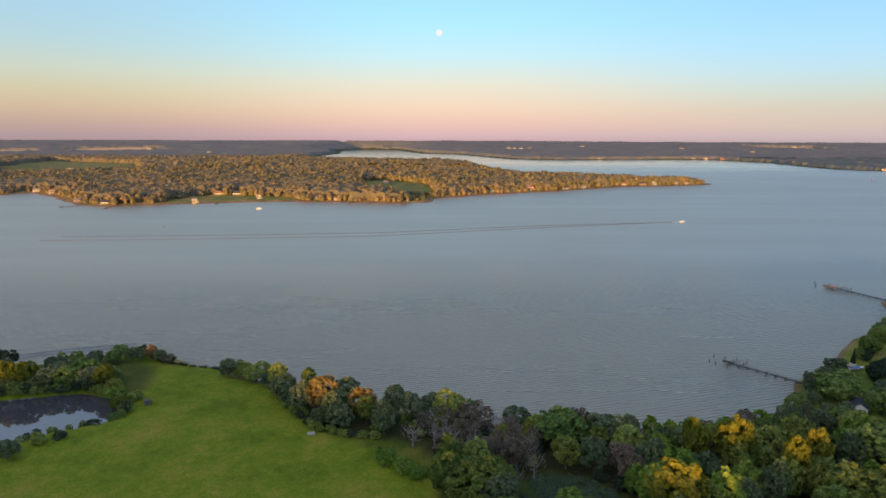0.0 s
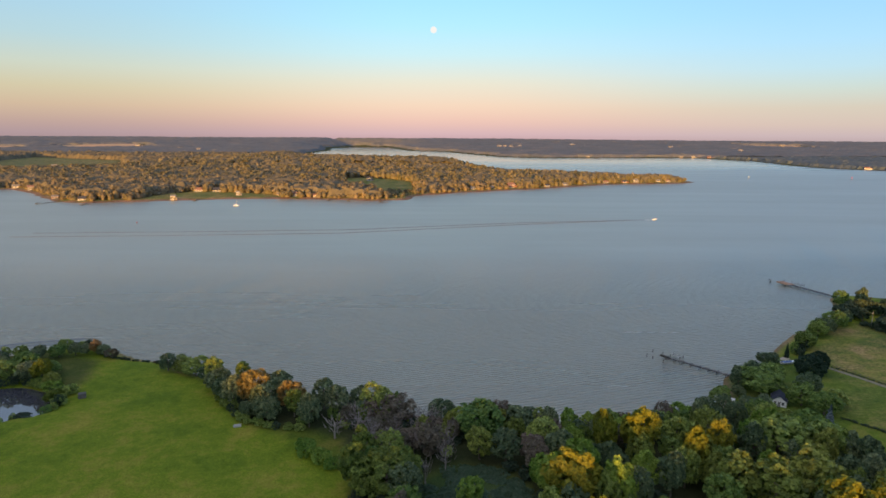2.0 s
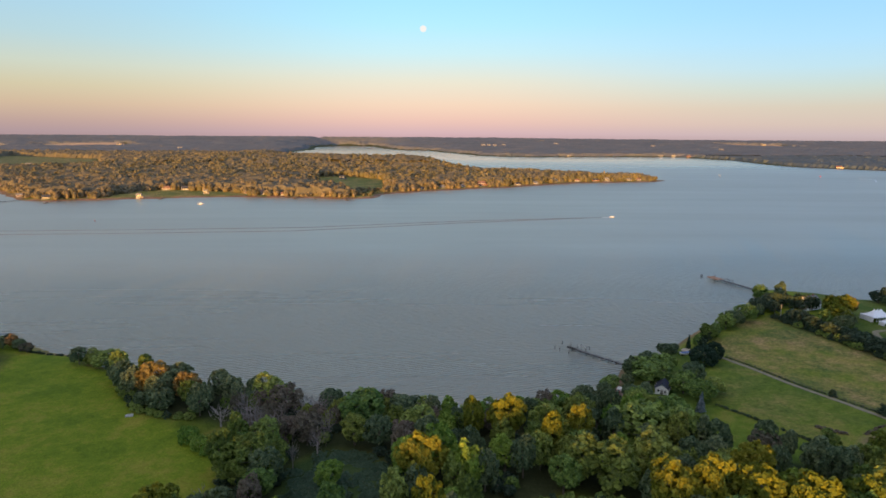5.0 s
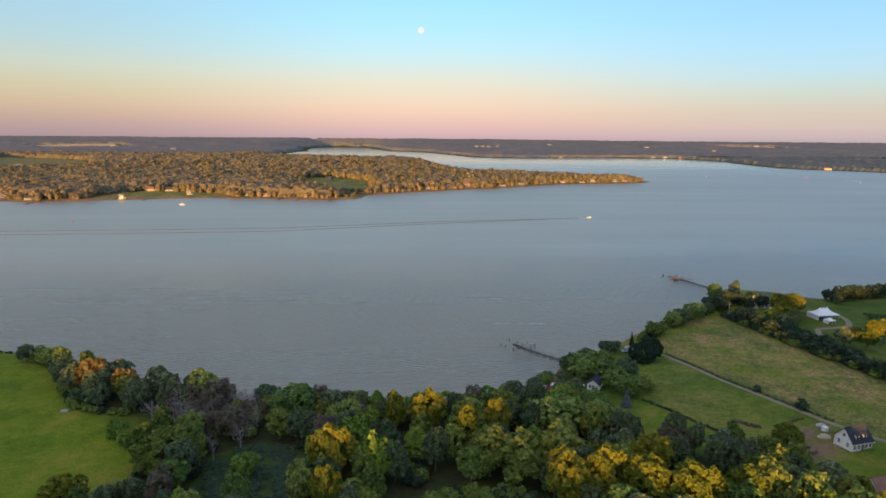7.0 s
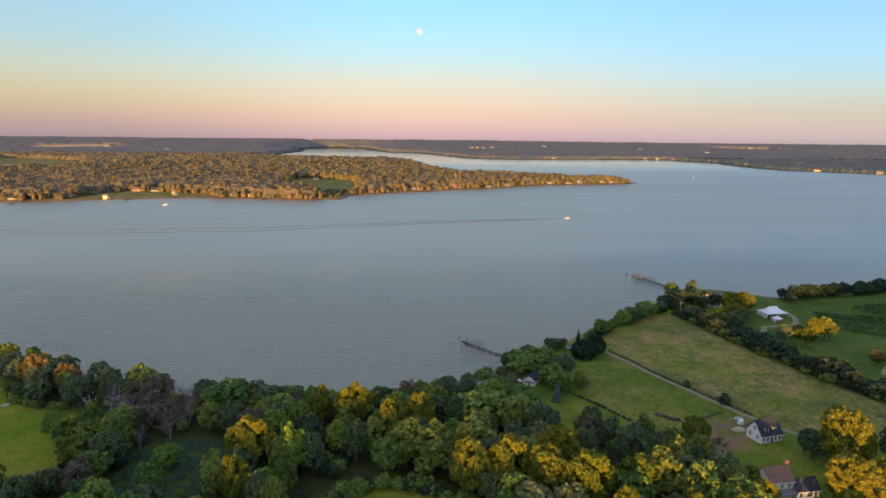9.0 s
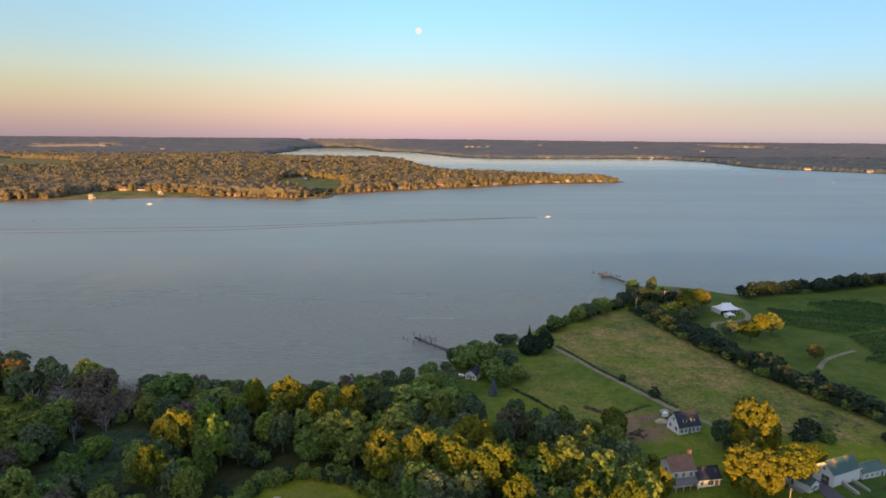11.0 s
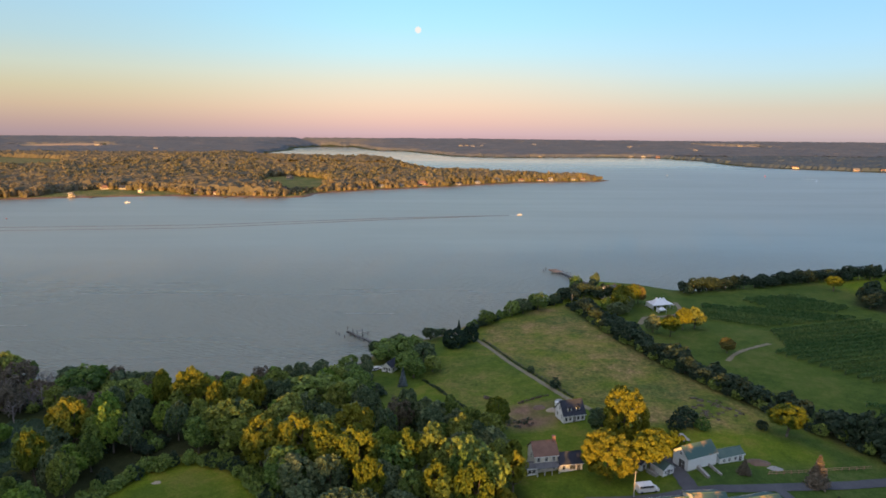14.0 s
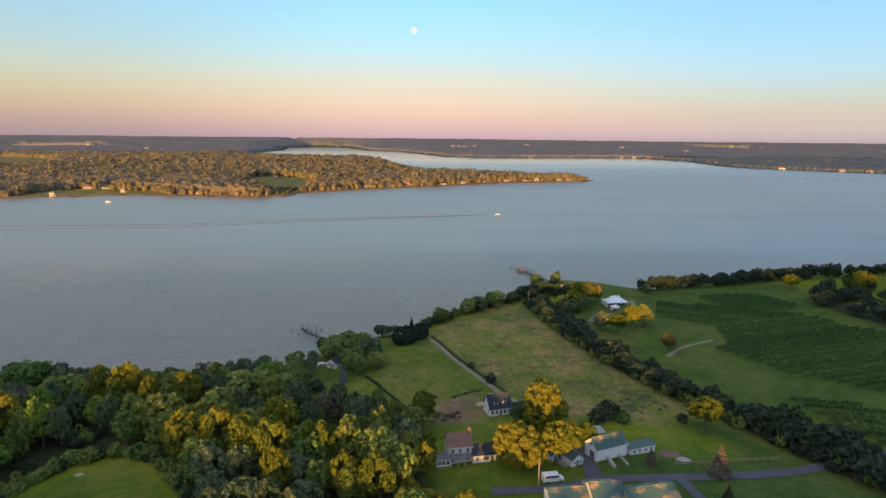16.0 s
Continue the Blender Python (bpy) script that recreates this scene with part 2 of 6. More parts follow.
# ground: grass with dry, bare, woodland and darkened cover by the plan's attribute
M_GROUND, gt, gb = material("grassland", 0.95, 0.0, 0.1)
gco = nd(gt, "ShaderNodeTexCoord").outputs["Object"]
gl = gt.links.new
g1, g2, g3 = noise_node(gt, 0.045, 6, 0.62, gco), noise_node(gt, 0.22, 8, 0.68, gco), noise_node(gt, 2.5, 3, 0.6, gco)
g4 = noise_node(gt, 0.75, 5, 0.7, gco)
cover = nd(gt, "ShaderNodeAttribute", attribute_name="cover")
csep = nd(gt, "ShaderNodeSeparateColor")
gl(cover.outputs["Color"], csep.inputs[0])


def mixed(fac, a, b, blend="MIX"):
    m = nd(gt, "ShaderNodeMixRGB", blend_type=blend)
    for i, v in enumerate((fac, a, b)):
        if isinstance(v, (int, float)):
            m.inputs[i].default_value = v
        elif isinstance(v, tuple):
            m.inputs[i].default_value = v
        else:
            gl(v, m.inputs[i])
    return m.outputs[0]


def spread(a, b, w):
    s = nd(gt, "ShaderNodeMath", operation="MULTIPLY_ADD")
    s.inputs[1].default_value = w
    gl(a, s.inputs[0])
    h = nd(gt, "ShaderNodeMath", operation="MULTIPLY")
    h.inputs[1].default_value = 1 - w
    gl(b, h.inputs[0])
    gl(h.outputs[0], s.inputs[2])
    return s.outputs[0]


tone = spread(g2.outputs[0], g1.outputs[0], 0.45)
lush = ramp(gt, [(0.4, (0.098, 0.15, 0.008, 1)), (0.5, (0.142, 0.195, 0.01, 1)), (0.61, (0.215, 0.21, 0.022, 1))], tone).outputs[0]
dry = ramp(gt, [(0.4, (0.095, 0.122, 0.034, 1)), (0.5, (0.188, 0.166, 0.05, 1)), (0.6, (0.32, 0.215, 0.095, 1))], tone).outputs[0]
bare = ramp(gt, [(0.38, (0.13, 0.066, 0.048, 1)), (0.62, (0.3, 0.175, 0.13, 1))], tone).outputs[0]
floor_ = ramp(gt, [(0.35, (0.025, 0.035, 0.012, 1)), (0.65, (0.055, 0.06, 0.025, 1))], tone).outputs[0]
# marsh green, also used to put shade into the eastern grass colour
shaded_or_marsh = ramp(gt, [(0.36, (0.032, 0.066, 0.018, 1)), (0.5, (0.052, 0.096, 0.024, 1)), (0.64, (0.085, 0.125, 0.04, 1))], tone).outputs[0]
ground_col = mixed(csep.outputs["Red"], lush, dry)
ground_col = mixed(cover.outputs["Alpha"], ground_col, shaded_or_marsh)
ground_col = mixed(csep.outputs["Green"], ground_col, bare)
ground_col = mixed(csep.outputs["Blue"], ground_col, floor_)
blades = ramp(gt, [(0.3, (0.7, 0.7, 0.7, 1)), (0.7, (1.25, 1.25, 1.2, 1))], g3.outputs[0]).outputs[0]
rough_fac = nd(gt, "ShaderNodeMath", operation="MULTIPLY_ADD")
rough_fac.inputs[1].default_value, rough_fac.inputs[2].default_value = 0.9, 0.15
gl(csep.outputs["Red"], rough_fac.inputs[0])
tufts = ramp(gt, [(0.36, (0.5, 0.54, 0.5, 1)), (0.5, (1, 1, 1, 1)), (0.64, (1.5, 1.38, 1.4, 1))], g4.outputs[0]).outputs[0]
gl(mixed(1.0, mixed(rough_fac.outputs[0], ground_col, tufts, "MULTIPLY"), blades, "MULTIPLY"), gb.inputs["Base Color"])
gbump = nd(gt, "ShaderNodeBump", Strength=0.6, Distance=0.4)
gl(spread(g3.outputs[0], g4.outputs[0], 0.4), gbump.inputs["Height"])
gl(gbump.outputs[0], gb.inputs["Normal"])


# ---- the lie of the land ----
SHORE = [(-5000, 60), (-700, 120), (-420, 190), (-300, 225), (-200, 245), (-172, 257), (-152, 270), (-138, 273), (-120, 261), (-106, 253), (-95, 252), (-80, 240),
         (-58, 230), (-30, 218), (0, 206), (28, 199), (58, 195), (87, 187), (112, 189), (133, 199), (147, 213), (155, 226), (160, 237), (172, 247), (187, 256),
         (208, 279), (226, 297), (243, 308), (262, 324), (280, 347), (290, 368), (305, 376), (330, 368), (350, 352), (365, 350), (403, 366), (440, 378),
         (471, 388), (553, 405), (700, 410), (1000, 330), (5000, 250)]
PENINSULA = [(-5000, 1300), (-1300, 1150), (-799, 1045), (-776, 1100), (-673, 1009), (-560, 895), (-509, 879), (-426, 904), (-308, 947), (-171, 952), (-77, 930),
             (-28, 948), (-16, 1010), (65, 1072), (237, 1169), (376, 1267), (509, 1301), (578, 1319), (607, 1352), (570, 1388), (500, 1405), (400, 1490), (330, 1535),
             (220, 1600), (170, 1680), (150, 1760), (105, 1900), (60, 2010), (-60, 2070), (-220, 2110), (-390, 2160), (-490, 2300), (-580, 2650), (-640, 2950), (-698, 3267), (-680, 3700), (-790, 4300),
             (-700, 4650), (-650, 5400), (-5000, 5400)]
HEADLAND = [(-1000, 4800), (0, 4760), (0, 5200), (-1000, 5200)]
FARLAND = [(-650, 5400), (-600, 4700), (-425, 4740), (-400, 4600), (-342, 4306), (-179, 3744), (15, 3637), (283, 2832), (527, 2711), (806, 2794), (1209, 2817),
           (1318, 2517), (1270, 2080), (1285, 1960), (1365, 1870), (1500, 1748), (1600, 1690), (2200, 1500), (5000, 1200), (5000, 5400)]
POND = [(-175, 214), (-158, 219), (-141, 223), (-126, 218), (-117, 209), (-116, 198), (-129, 190), (-137, 186), (-141, 176), (-175, 180)]


def edge_distance(x, y, pts, closed=True):
    d = np.full(x.shape, 1e9)
    for (ax, ay), (bx, by) in zip(pts, pts[1:] + (pts[:1] if closed else [])):
        dx, dy = bx - ax, by - ay
        u = np.clip(((x - ax) * dx + (y - ay) * dy) / (dx * dx + dy * dy), 0, 1)
        d = np.minimum(d, np.hypot(x - ax - u * dx, y - ay - u * dy))
    return d


def inside(x, y, pts):
    hit = np.zeros(x.shape, bool)
    for (ax, ay), (bx, by) in zip(pts, pts[1:] + pts[:1]):
        if ay != by:
            hit ^= ((ay > y) != (by > y)) & (x < (bx - ax) * (y - ay) / (by - ay) + ax)
    return hit


def inland(x, y, pts):
    """Metres inside an outline (minus: outside)."""
    d = edge_distance(x, y, pts)
    return np.where(inside(x, y, pts), d, -d)


SHX, SHY = [p[0] for p in SHORE], [p[1] for p in SHORE]


def waves(x, y, s, seed=0.0):
    return np.sin(x / s + seed + 1.7 * np.sin(y / (1.3 * s) + seed)) * np.cos(y / (0.9 * s) - seed + 1.3 * np.sin(x / (1.7 * s)))


def height(x, y):
    x, y = np.asarray(x, float), np.asarray(y, float)
    near = edge_distance(x, y, SHORE, False)
    near = np.where(y < np.interp(x, SHX, SHY), near, -near)
    slope = np.interp(x, [-1000, 0, 60, 150, 260, 310, 1000], [.015, .02, .045, .08, .08, .05, .035])
    z = np.interp(near, [-40, 0, 4, 8], [-5, 0, 1.4, 2.0]) + np.minimum(slope * np.maximum(near - 8, 0), 13)
    z = np.where(near > 10, z + 0.25 * waves(x, y, 17.0), z)
    z = np.where(y < -150, np.minimum(z + (-150 - y) * 0.05, 17), z)
    pond = inland(x, y, POND)
    z = np.where(pond > -5, np.minimum(z, np.interp(pond, [-5, 0, 6], [2.2, 0, -1.5])), z)
    far = y > 700
    if far.any():
        fx, fy = x[far], y[far]
        rise = 56 * (1 - 0.18 * np.clip(fx / 2500, 0, 1)) * np.clip((fy - 3300) / 1600, 0, 1) ** 1.3
        fz = np.full(fx.shape, -5.0)
        for land in (PENINSULA, FARLAND, HEADLAND):
            d = inland(fx, fy, land) + 5 * waves(fx, fy, 23.0, 2.0)
            fz = np.maximum(fz, np.interp(d, [-60, 0, 10, 200], [-5, 0, 2.0, 4.0]) + rise * np.clip(d / (150 if land is HEADLAND else 250), 0, 1) + np.where(d > 60, 1.5 * waves(fx, fy, 120.0), 0))
        # wooded rise at the back of the peninsula
        hill = np.clip((fy - 1500) / 380, 0, 1) * np.clip((fx + 900) / 350, 0, 1) * np.clip(inland(fx, fy, PENINSULA) / 90, 0, 1)
        z[far] = fz + np.where(fy < 2600, 15 * hill * hill * (3 - 2 * hill), 0)
    return z


def G(x, y):
    return float(height(np.array([x]), np.array([y]))[0])


def mesh_from(name, verts, faces, mat, smooth=False):
    """A mesh from arrays: verts (n, 3), faces (m, 3 or 4)."""
    verts, faces = np.asarray(verts, np.float32), np.asarray(faces, np.int32)
    me = bpy.data.meshes.new(name)
    n, k = faces.shape
    me.vertices.add(len(verts))
    me.vertices.foreach_set("co", verts.ravel())
    me.loops.add(n * k)
    me.loops.foreach_set("vertex_index", faces.ravel())
    me.polygons.add(n)
    me.polygons.foreach_set("loop_start", np.arange(n, dtype=np.int32) * k)
    me.polygons.foreach_set("use_smooth", np.full(n, smooth))
    me.update(calc_edges=True)
    me.materials.append(mat)
    return me


def steps(*runs):
    out = []
    for a, b, s in runs:
        out.extend(np.arange(a, b, s))
    return np.array(out + [runs[-1][1]], float)


GX = steps((-4700, -1300, 60), (-1300, -220, 12), (-220, 460, 3.5), (460, 1300, 12), (1300, 4700, 60))
GY = steps((-420, 60, 20), (60, 420, 3.5), (420, 840, 30), (840, 1700, 10), (1700, 4980, 45))
gx, gy = np.meshgrid(GX, GY)
gz = height(gx, gy)
cols = len(GX)
idx = np.arange(len(GX) * len(GY)).reshape(len(GY), cols)
quads = np.stack([idx[:-1, :-1], idx[:-1, 1:], idx[1:, 1:], idx[1:, :-1]], -1).reshape(-1, 4)
ground_mesh = mesh_from("ground", np.stack([gx, gy, gz], -1).reshape(-1, 3), quads, M_GROUND, True)
ground = tagged(new("ground", ground_mesh), "grass fields and wooded land along a wide river", "ground", kind="structure")

# plan outlines
WOOD = [(-60, 222), (-44, 200), (-32, 188), (-14, 186), (2, 177), (9, 166), (9, 157), (9, 146), (14, 136), (10, 124), (2, 112), (30, 95), (60, 85), (80, 80), (84, 98), (89, 114), (98, 128), (112, 134),
        (125, 130), (136, 121), (144, 111), (150, 100), (154, 80), (190, 76), (226, 76), (226, 90), (210, 96), (206, 106), (205, 124), (202, 133), (197, 139), (185, 145), (169, 157),
        (161, 167), (158, 176), (146, 182), (140, 198), (112, 188), (87, 185), (58, 193), (28, 197), (0, 204), (-30, 216)]
MARSH = [(29, 138), (30, 153), (40, 161), (54, 159), (64, 144), (64, 132), (54, 120), (36, 122)]
DEADGROVE = [(-4, 196), (8, 196), (40, 188), (40, 166), (24, 164), (8, 168)]
MEADOW = [(209, 243), (214, 260), (243, 299), (271, 304), (277, 238), (283, 202), (294, 170), (302, 150), (303, 143), (286, 135), (271, 136), (253, 139), (245, 152), (236, 163)]
PADDOCK = [(182, 190), (191, 173), (199, 156), (211, 160), (228, 167), (232, 166), (217, 208), (206, 240), (196, 232), (180, 205)]
SOIL = [(208, 153), (216, 160), (225, 161), (233, 163), (231, 150), (225, 141), (211, 139)]
HEDGE = [(273, 305), (280, 240), (287, 203), (298, 171), (307, 151), (314, 138), (322, 121), (328, 108), (335, 92)]
VINES = [[(348, 304), (373, 293), (419, 268), (360, 254), (334, 267)], [(378, 315), (418, 325), (430, 289), (414, 280), (383, 295)],
         [(357, 245), (389, 258), (423, 265), (425, 242), (350, 222)], [(337, 214), (426, 242), (470, 215), (400, 140), (378, 158), (356, 176)],
         [(338, 156), (353, 150), (400, 120), (352, 100), (345, 120)]]
RIGHTWOOD = [(438, 300), (446, 255), (440, 225), (480, 215), (560, 240), (570, 360), (480, 345)]


def soft_mask(pts, edge):
    return np.clip(inland(sub_x, sub_y, pts) / edge + 0.5, 0, 1)


cov = np.zeros((len(GY), cols, 4), np.float32)
iy = np.where((GY >= 60) & (GY <= 420))[0]
ix = np.where((GX >= -220) & (GX <= 460))[0]
win = np.ix_(iy, ix)
sub_x, sub_y = gx[win], gy[win]
cov[..., 0][win] = np.clip((0.72 + 0.28 * waves(sub_x, sub_y, 11.0, 3.0) + 0.2 * waves(sub_x, sub_y, 4.0, 1.0)) * soft_mask(MEADOW, 8) + (0.3 + 0.2 * waves(sub_x, sub_y, 7.0)) * soft_mask(PADDOCK, 8) + 0.1, 0, 1)
sub_d = edge_distance(sub_x, sub_y, SHORE, False)
beach = np.clip(1 - sub_d / 4, 0, 1)
cov[..., 1][win] = np.maximum(soft_mask(SOIL, 4) * np.clip(0.66 + 0.4 * waves(sub_x, sub_y, 4.0), 0, 1), beach * 0.9)
BEACH = [(137, 203), (150, 211), (157, 222), (153, 226), (143, 215)]
BANK = [(20, 192), (35, 190), (37, 200), (19, 203)]
for pts in (BEACH, BANK):
    cov[..., 1][win] = np.maximum(cov[..., 1][win], soft_mask(pts, 3))
ROUGH = [(-42, 194), (-14, 186), (4, 176), (9, 162), (3, 158), (-7, 172), (-26, 183)]
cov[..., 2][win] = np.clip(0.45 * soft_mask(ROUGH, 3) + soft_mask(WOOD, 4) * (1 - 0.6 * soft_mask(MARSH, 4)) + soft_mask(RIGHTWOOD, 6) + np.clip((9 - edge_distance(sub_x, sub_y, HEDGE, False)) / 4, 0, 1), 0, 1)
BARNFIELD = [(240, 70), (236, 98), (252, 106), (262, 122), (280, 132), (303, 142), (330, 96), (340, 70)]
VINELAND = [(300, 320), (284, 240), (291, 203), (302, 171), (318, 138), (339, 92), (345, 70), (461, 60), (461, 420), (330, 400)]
# vineyard grass darkened a little, shade put into its cover
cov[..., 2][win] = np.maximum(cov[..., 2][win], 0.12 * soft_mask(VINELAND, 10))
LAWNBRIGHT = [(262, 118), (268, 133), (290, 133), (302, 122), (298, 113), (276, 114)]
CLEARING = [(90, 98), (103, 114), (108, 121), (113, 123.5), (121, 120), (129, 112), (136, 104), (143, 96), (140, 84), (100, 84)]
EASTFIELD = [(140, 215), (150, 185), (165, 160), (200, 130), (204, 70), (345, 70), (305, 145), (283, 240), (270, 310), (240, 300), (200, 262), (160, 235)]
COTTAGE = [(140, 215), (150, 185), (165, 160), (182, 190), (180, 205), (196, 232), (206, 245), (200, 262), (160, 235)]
# alpha: shade painted into the eastern fields' grass; the marsh is its own green
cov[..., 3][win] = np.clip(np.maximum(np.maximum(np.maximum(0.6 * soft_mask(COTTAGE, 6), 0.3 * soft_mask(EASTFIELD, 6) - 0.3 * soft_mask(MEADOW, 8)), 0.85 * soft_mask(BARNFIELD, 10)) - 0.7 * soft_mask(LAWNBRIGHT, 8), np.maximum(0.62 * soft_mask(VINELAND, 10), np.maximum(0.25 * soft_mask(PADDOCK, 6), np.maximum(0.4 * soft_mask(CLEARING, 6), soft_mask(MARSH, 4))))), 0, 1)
PONDWOOD = [(-205, 214), (-160, 222), (-141, 227), (-126, 221), (-118, 212), (-113, 222), (-122, 248), (-150, 260), (-205, 245)]
cov[..., 2][win] = np.maximum(cov[..., 2][win], 0.75 * soft_mask(PONDWOOD, 5))
farrows = GY > 700
cov[farrows, :, 0] = 0.85
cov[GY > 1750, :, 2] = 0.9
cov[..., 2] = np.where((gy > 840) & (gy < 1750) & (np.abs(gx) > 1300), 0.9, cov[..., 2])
cov[..., 1] = np.where((gy > 700) & (gz < 1.8), 0.85, cov[..., 1])
STUBBLE = [[(-2190, 3600), (-1850, 3780), (-2085, 4133), (-2512, 3903)], [(2200, 4500), (2600, 4400), (2550, 4100), (2250, 4150)], [(-3300, 3400), (-2500, 3500), (-2700, 3800), (-3500, 3700)]]
for pts in STUBBLE:
    cov[..., 0] = np.where(inside(gx, gy, pts), 1.0, cov[..., 0])
    cov[..., 1] = np.where(inside(gx, gy, pts), 1.0, cov[..., 1])
    cov[..., 2] = np.where(inside(gx, gy, pts), 0.0, cov[..., 2])
MOWN = [(-1172, 1537), (-967, 1570), (-915, 1730), (-1171, 2193), (-1634, 2425), (-1470, 1931)]
cov[..., 0] = np.where(inside(gx, gy, MOWN), 0.9, cov[..., 0])
cov[..., 1] = np.where(inside(gx, gy, MOWN), 0.12, cov[..., 1])
cov[..., 2] = np.where(inside(gx, gy, MOWN), 0.0, cov[..., 2])
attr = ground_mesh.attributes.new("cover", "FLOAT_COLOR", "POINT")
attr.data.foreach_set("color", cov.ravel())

M_STRAW = worn("cut_straw", (0.46, 0.28, 0.15), (0.6, 0.38, 0.22), 0.02, 0.2, 0.95, bump=0.3, spec=0.1)
for n, pts in enumerate(STUBBLE):
    fx0, fx1, fy0, fy1 = min(p[0] for p in pts), max(p[0] for p in pts), min(p[1] for p in pts), max(p[1] for p in pts)
    sx, sy = np.meshgrid(np.arange(fx0, fx1, 15.0), np.arange(fy0, fy1, 15.0))
    keep_ = inside(sx, sy, pts)
    sidx = np.arange(sx.size).reshape(sx.shape)
    sq = np.stack([sidx[:-1, :-1], sidx[:-1, 1:], sidx[1:, 1:], sidx[1:, :-1]], -1)[keep_[:-1, :-1] & keep_[:-1, 1:] & keep_[1:, 1:] & keep_[1:, :-1]]
    straw = new("ground_straw", mesh_from("ground_straw", np.stack([sx, sy, height(sx, sy) + 1.6], -1).reshape(-1, 3), sq, M_STRAW))
    tagged(straw, "pale cut straw field among distant woods", "field", kind="structure")
water_mesh = mesh_from("water", [(-4700, 30, 0), (4700, 30, 0), (4700, 4980, 0), (-4700, 4980, 0)], [(0, 1, 2, 3)], M_WATER)
water = tagged(new("water", water_mesh), "wide calm river with fine wind ripples", "water", kind="structure")


M_POND, pt, pb = material("pond_water", 0.04, 0.0, 0.5)
pb.inputs["Base Color"].default_value, pb.inputs["IOR"].default_value = (0.055, 0.056, 0.066, 1), 2.1
pn = noise_node(pt, 0.5, 3, 0.5, nd(pt, "ShaderNodeTexCoord").outputs["Object"])
pbump = nd(pt, "ShaderNodeBump", Strength=0.05, Distance=0.1)
pt.links.new(pn.outputs[0], pbump.inputs["Height"])
pt.links.new(pbump.outputs[0], pb.inputs["Normal"])
pcx, pcy = sum(p[0] for p in POND) / len(POND), sum(p[1] for p in POND) / len(POND)
pv = [(pcx, pcy, 0.06)] + [(pcx + (x - pcx) * 1.06, pcy + (y - pcy) * 1.06, 0.06) for x, y in POND]
pf = [(0, i, i % len(POND) + 1) for i in range(1, len(POND) + 1)]
tagged(new("water_pond", mesh_from("water_pond", pv, [f[::-1] for f in pf], M_POND)), "dark still pond reflecting the trees round it", "pond", kind="structure")


# ---- trees ----
def part(name, me, parent, label="", at=None):
    ob = new(name, me)
    ob.parent = parent
    if at is not None:
        ob.matrix_basis = at
    if label:
        ob["label"] = label
    return ob


def leaf_quads(centres, normals, size, rng, fold=0.25):
    """Leaf sprays: a bent quad on each centre, facing about along its normal."""
    n = len(centres)
    nrm = normals + rng.normal(0, 0.42, (n, 3))
    nrm /= np.linalg.norm(nrm, axis=1)[:, None]
    a = np.cross(nrm, rng.normal(0, 1, (n, 3)))
    a /= np.linalg.norm(a, axis=1)[:, None]
    b = np.cross(nrm, a)
    s = size * rng.uniform(0.6, 1.35, (n, 1))
    a, b, bend = a * s, b * s * rng.uniform(0.55, 0.95, (n, 1)), nrm * s * fold
    v = np.stack([centres - a - bend, centres - b + bend * 0.4, centres + a - bend, centres + b + bend * 0.4], 1)
    return v.reshape(-1, 3), np.arange(n * 4).reshape(-1, 4)


def crown_points(rng, R, z0, z1, clumps, leaves, lumps, top=0.0):
    """Leaf places on rounded clumps, which sit close together on a lobed crown."""
    lobes = rng.normal(0, 1, (max(lumps, 1), 3))
    lobes[:, 2] = np.abs(lobes[:, 2]) * 0.8 - 0.3
    lobes /= np.linalg.norm(lobes, axis=1)[:, None]
    i = np.arange(clumps) + 0.5
    z = 1 - 1.72 * i / clumps
    a = i * 2.39996 + rng.uniform(0, 6.28) + rng.normal(0, 0.25, clumps)
    d = np.stack([np.sqrt(1 - z * z) * np.cos(a), np.sqrt(1 - z * z) * np.sin(a), z], 1) + rng.normal(0, 0.07, (clumps, 3))
    d /= np.linalg.norm(d, axis=1)[:, None]
    bump = np.clip((d @ lobes.T - 0.62) / 0.38, 0, 1).max(1) if lumps else np.full(clumps, 0.5)
    rad = 0.6 + 0.36 * bump + rng.uniform(-0.1, 0.1, clumps) * (1 if lumps else 0.3)
    size = 0.62 * math.sqrt(10.8 / clumps) * rng.uniform(0.75, 1.2, clumps)
    e = rng.normal(0, 1, (clumps, leaves, 3)) + d[:, None] * 0.9
    e[..., 2] += 0.25
    e /= np.linalg.norm(e, axis=2)[..., None]
    pts = d[:, None] * rad[:, None, None] + e * size[:, None, None] * rng.uniform(0.7, 1.05, (clumps, leaves, 1))
    pts, nrm = pts.reshape(-1, 3), e.reshape(-1, 3)
    pts[:, :2] *= R / np.percentile(np.hypot(pts[:, 0], pts[:, 1]), 97)
    lo, hi = np.percentile(pts[:, 2], 1), pts[:, 2].max()
    pts[:, 2] = z0 + (pts[:, 2] - lo) / (hi - lo) * (z1 - z0)
    return pts, nrm


def tube(path, radii, sides=6):
    """A tapered limb along a bent path."""
    path = [Vector(p) for p in path]
    vs, fs = [], []
    for i, p in enumerate(path):
        d = (path[min(i + 1, len(path) - 1)] - path[max(i - 1, 0)]).normalized()
        u = d.orthogonal().normalized()
        w = d.cross(u)
        for j in range(sides):
            a = 2 * math.pi * j / sides
            vs.append(p + (u * math.cos(a) + w * math.sin(a)) * radii[i])
    for i in range(len(path) - 1):
        for j in range(sides):
            k = (j + 1) % sides
            fs.append((i * sides + j, i * sides + k, (i + 1) * sides + k, (i + 1) * sides + j))
    return vs, fs


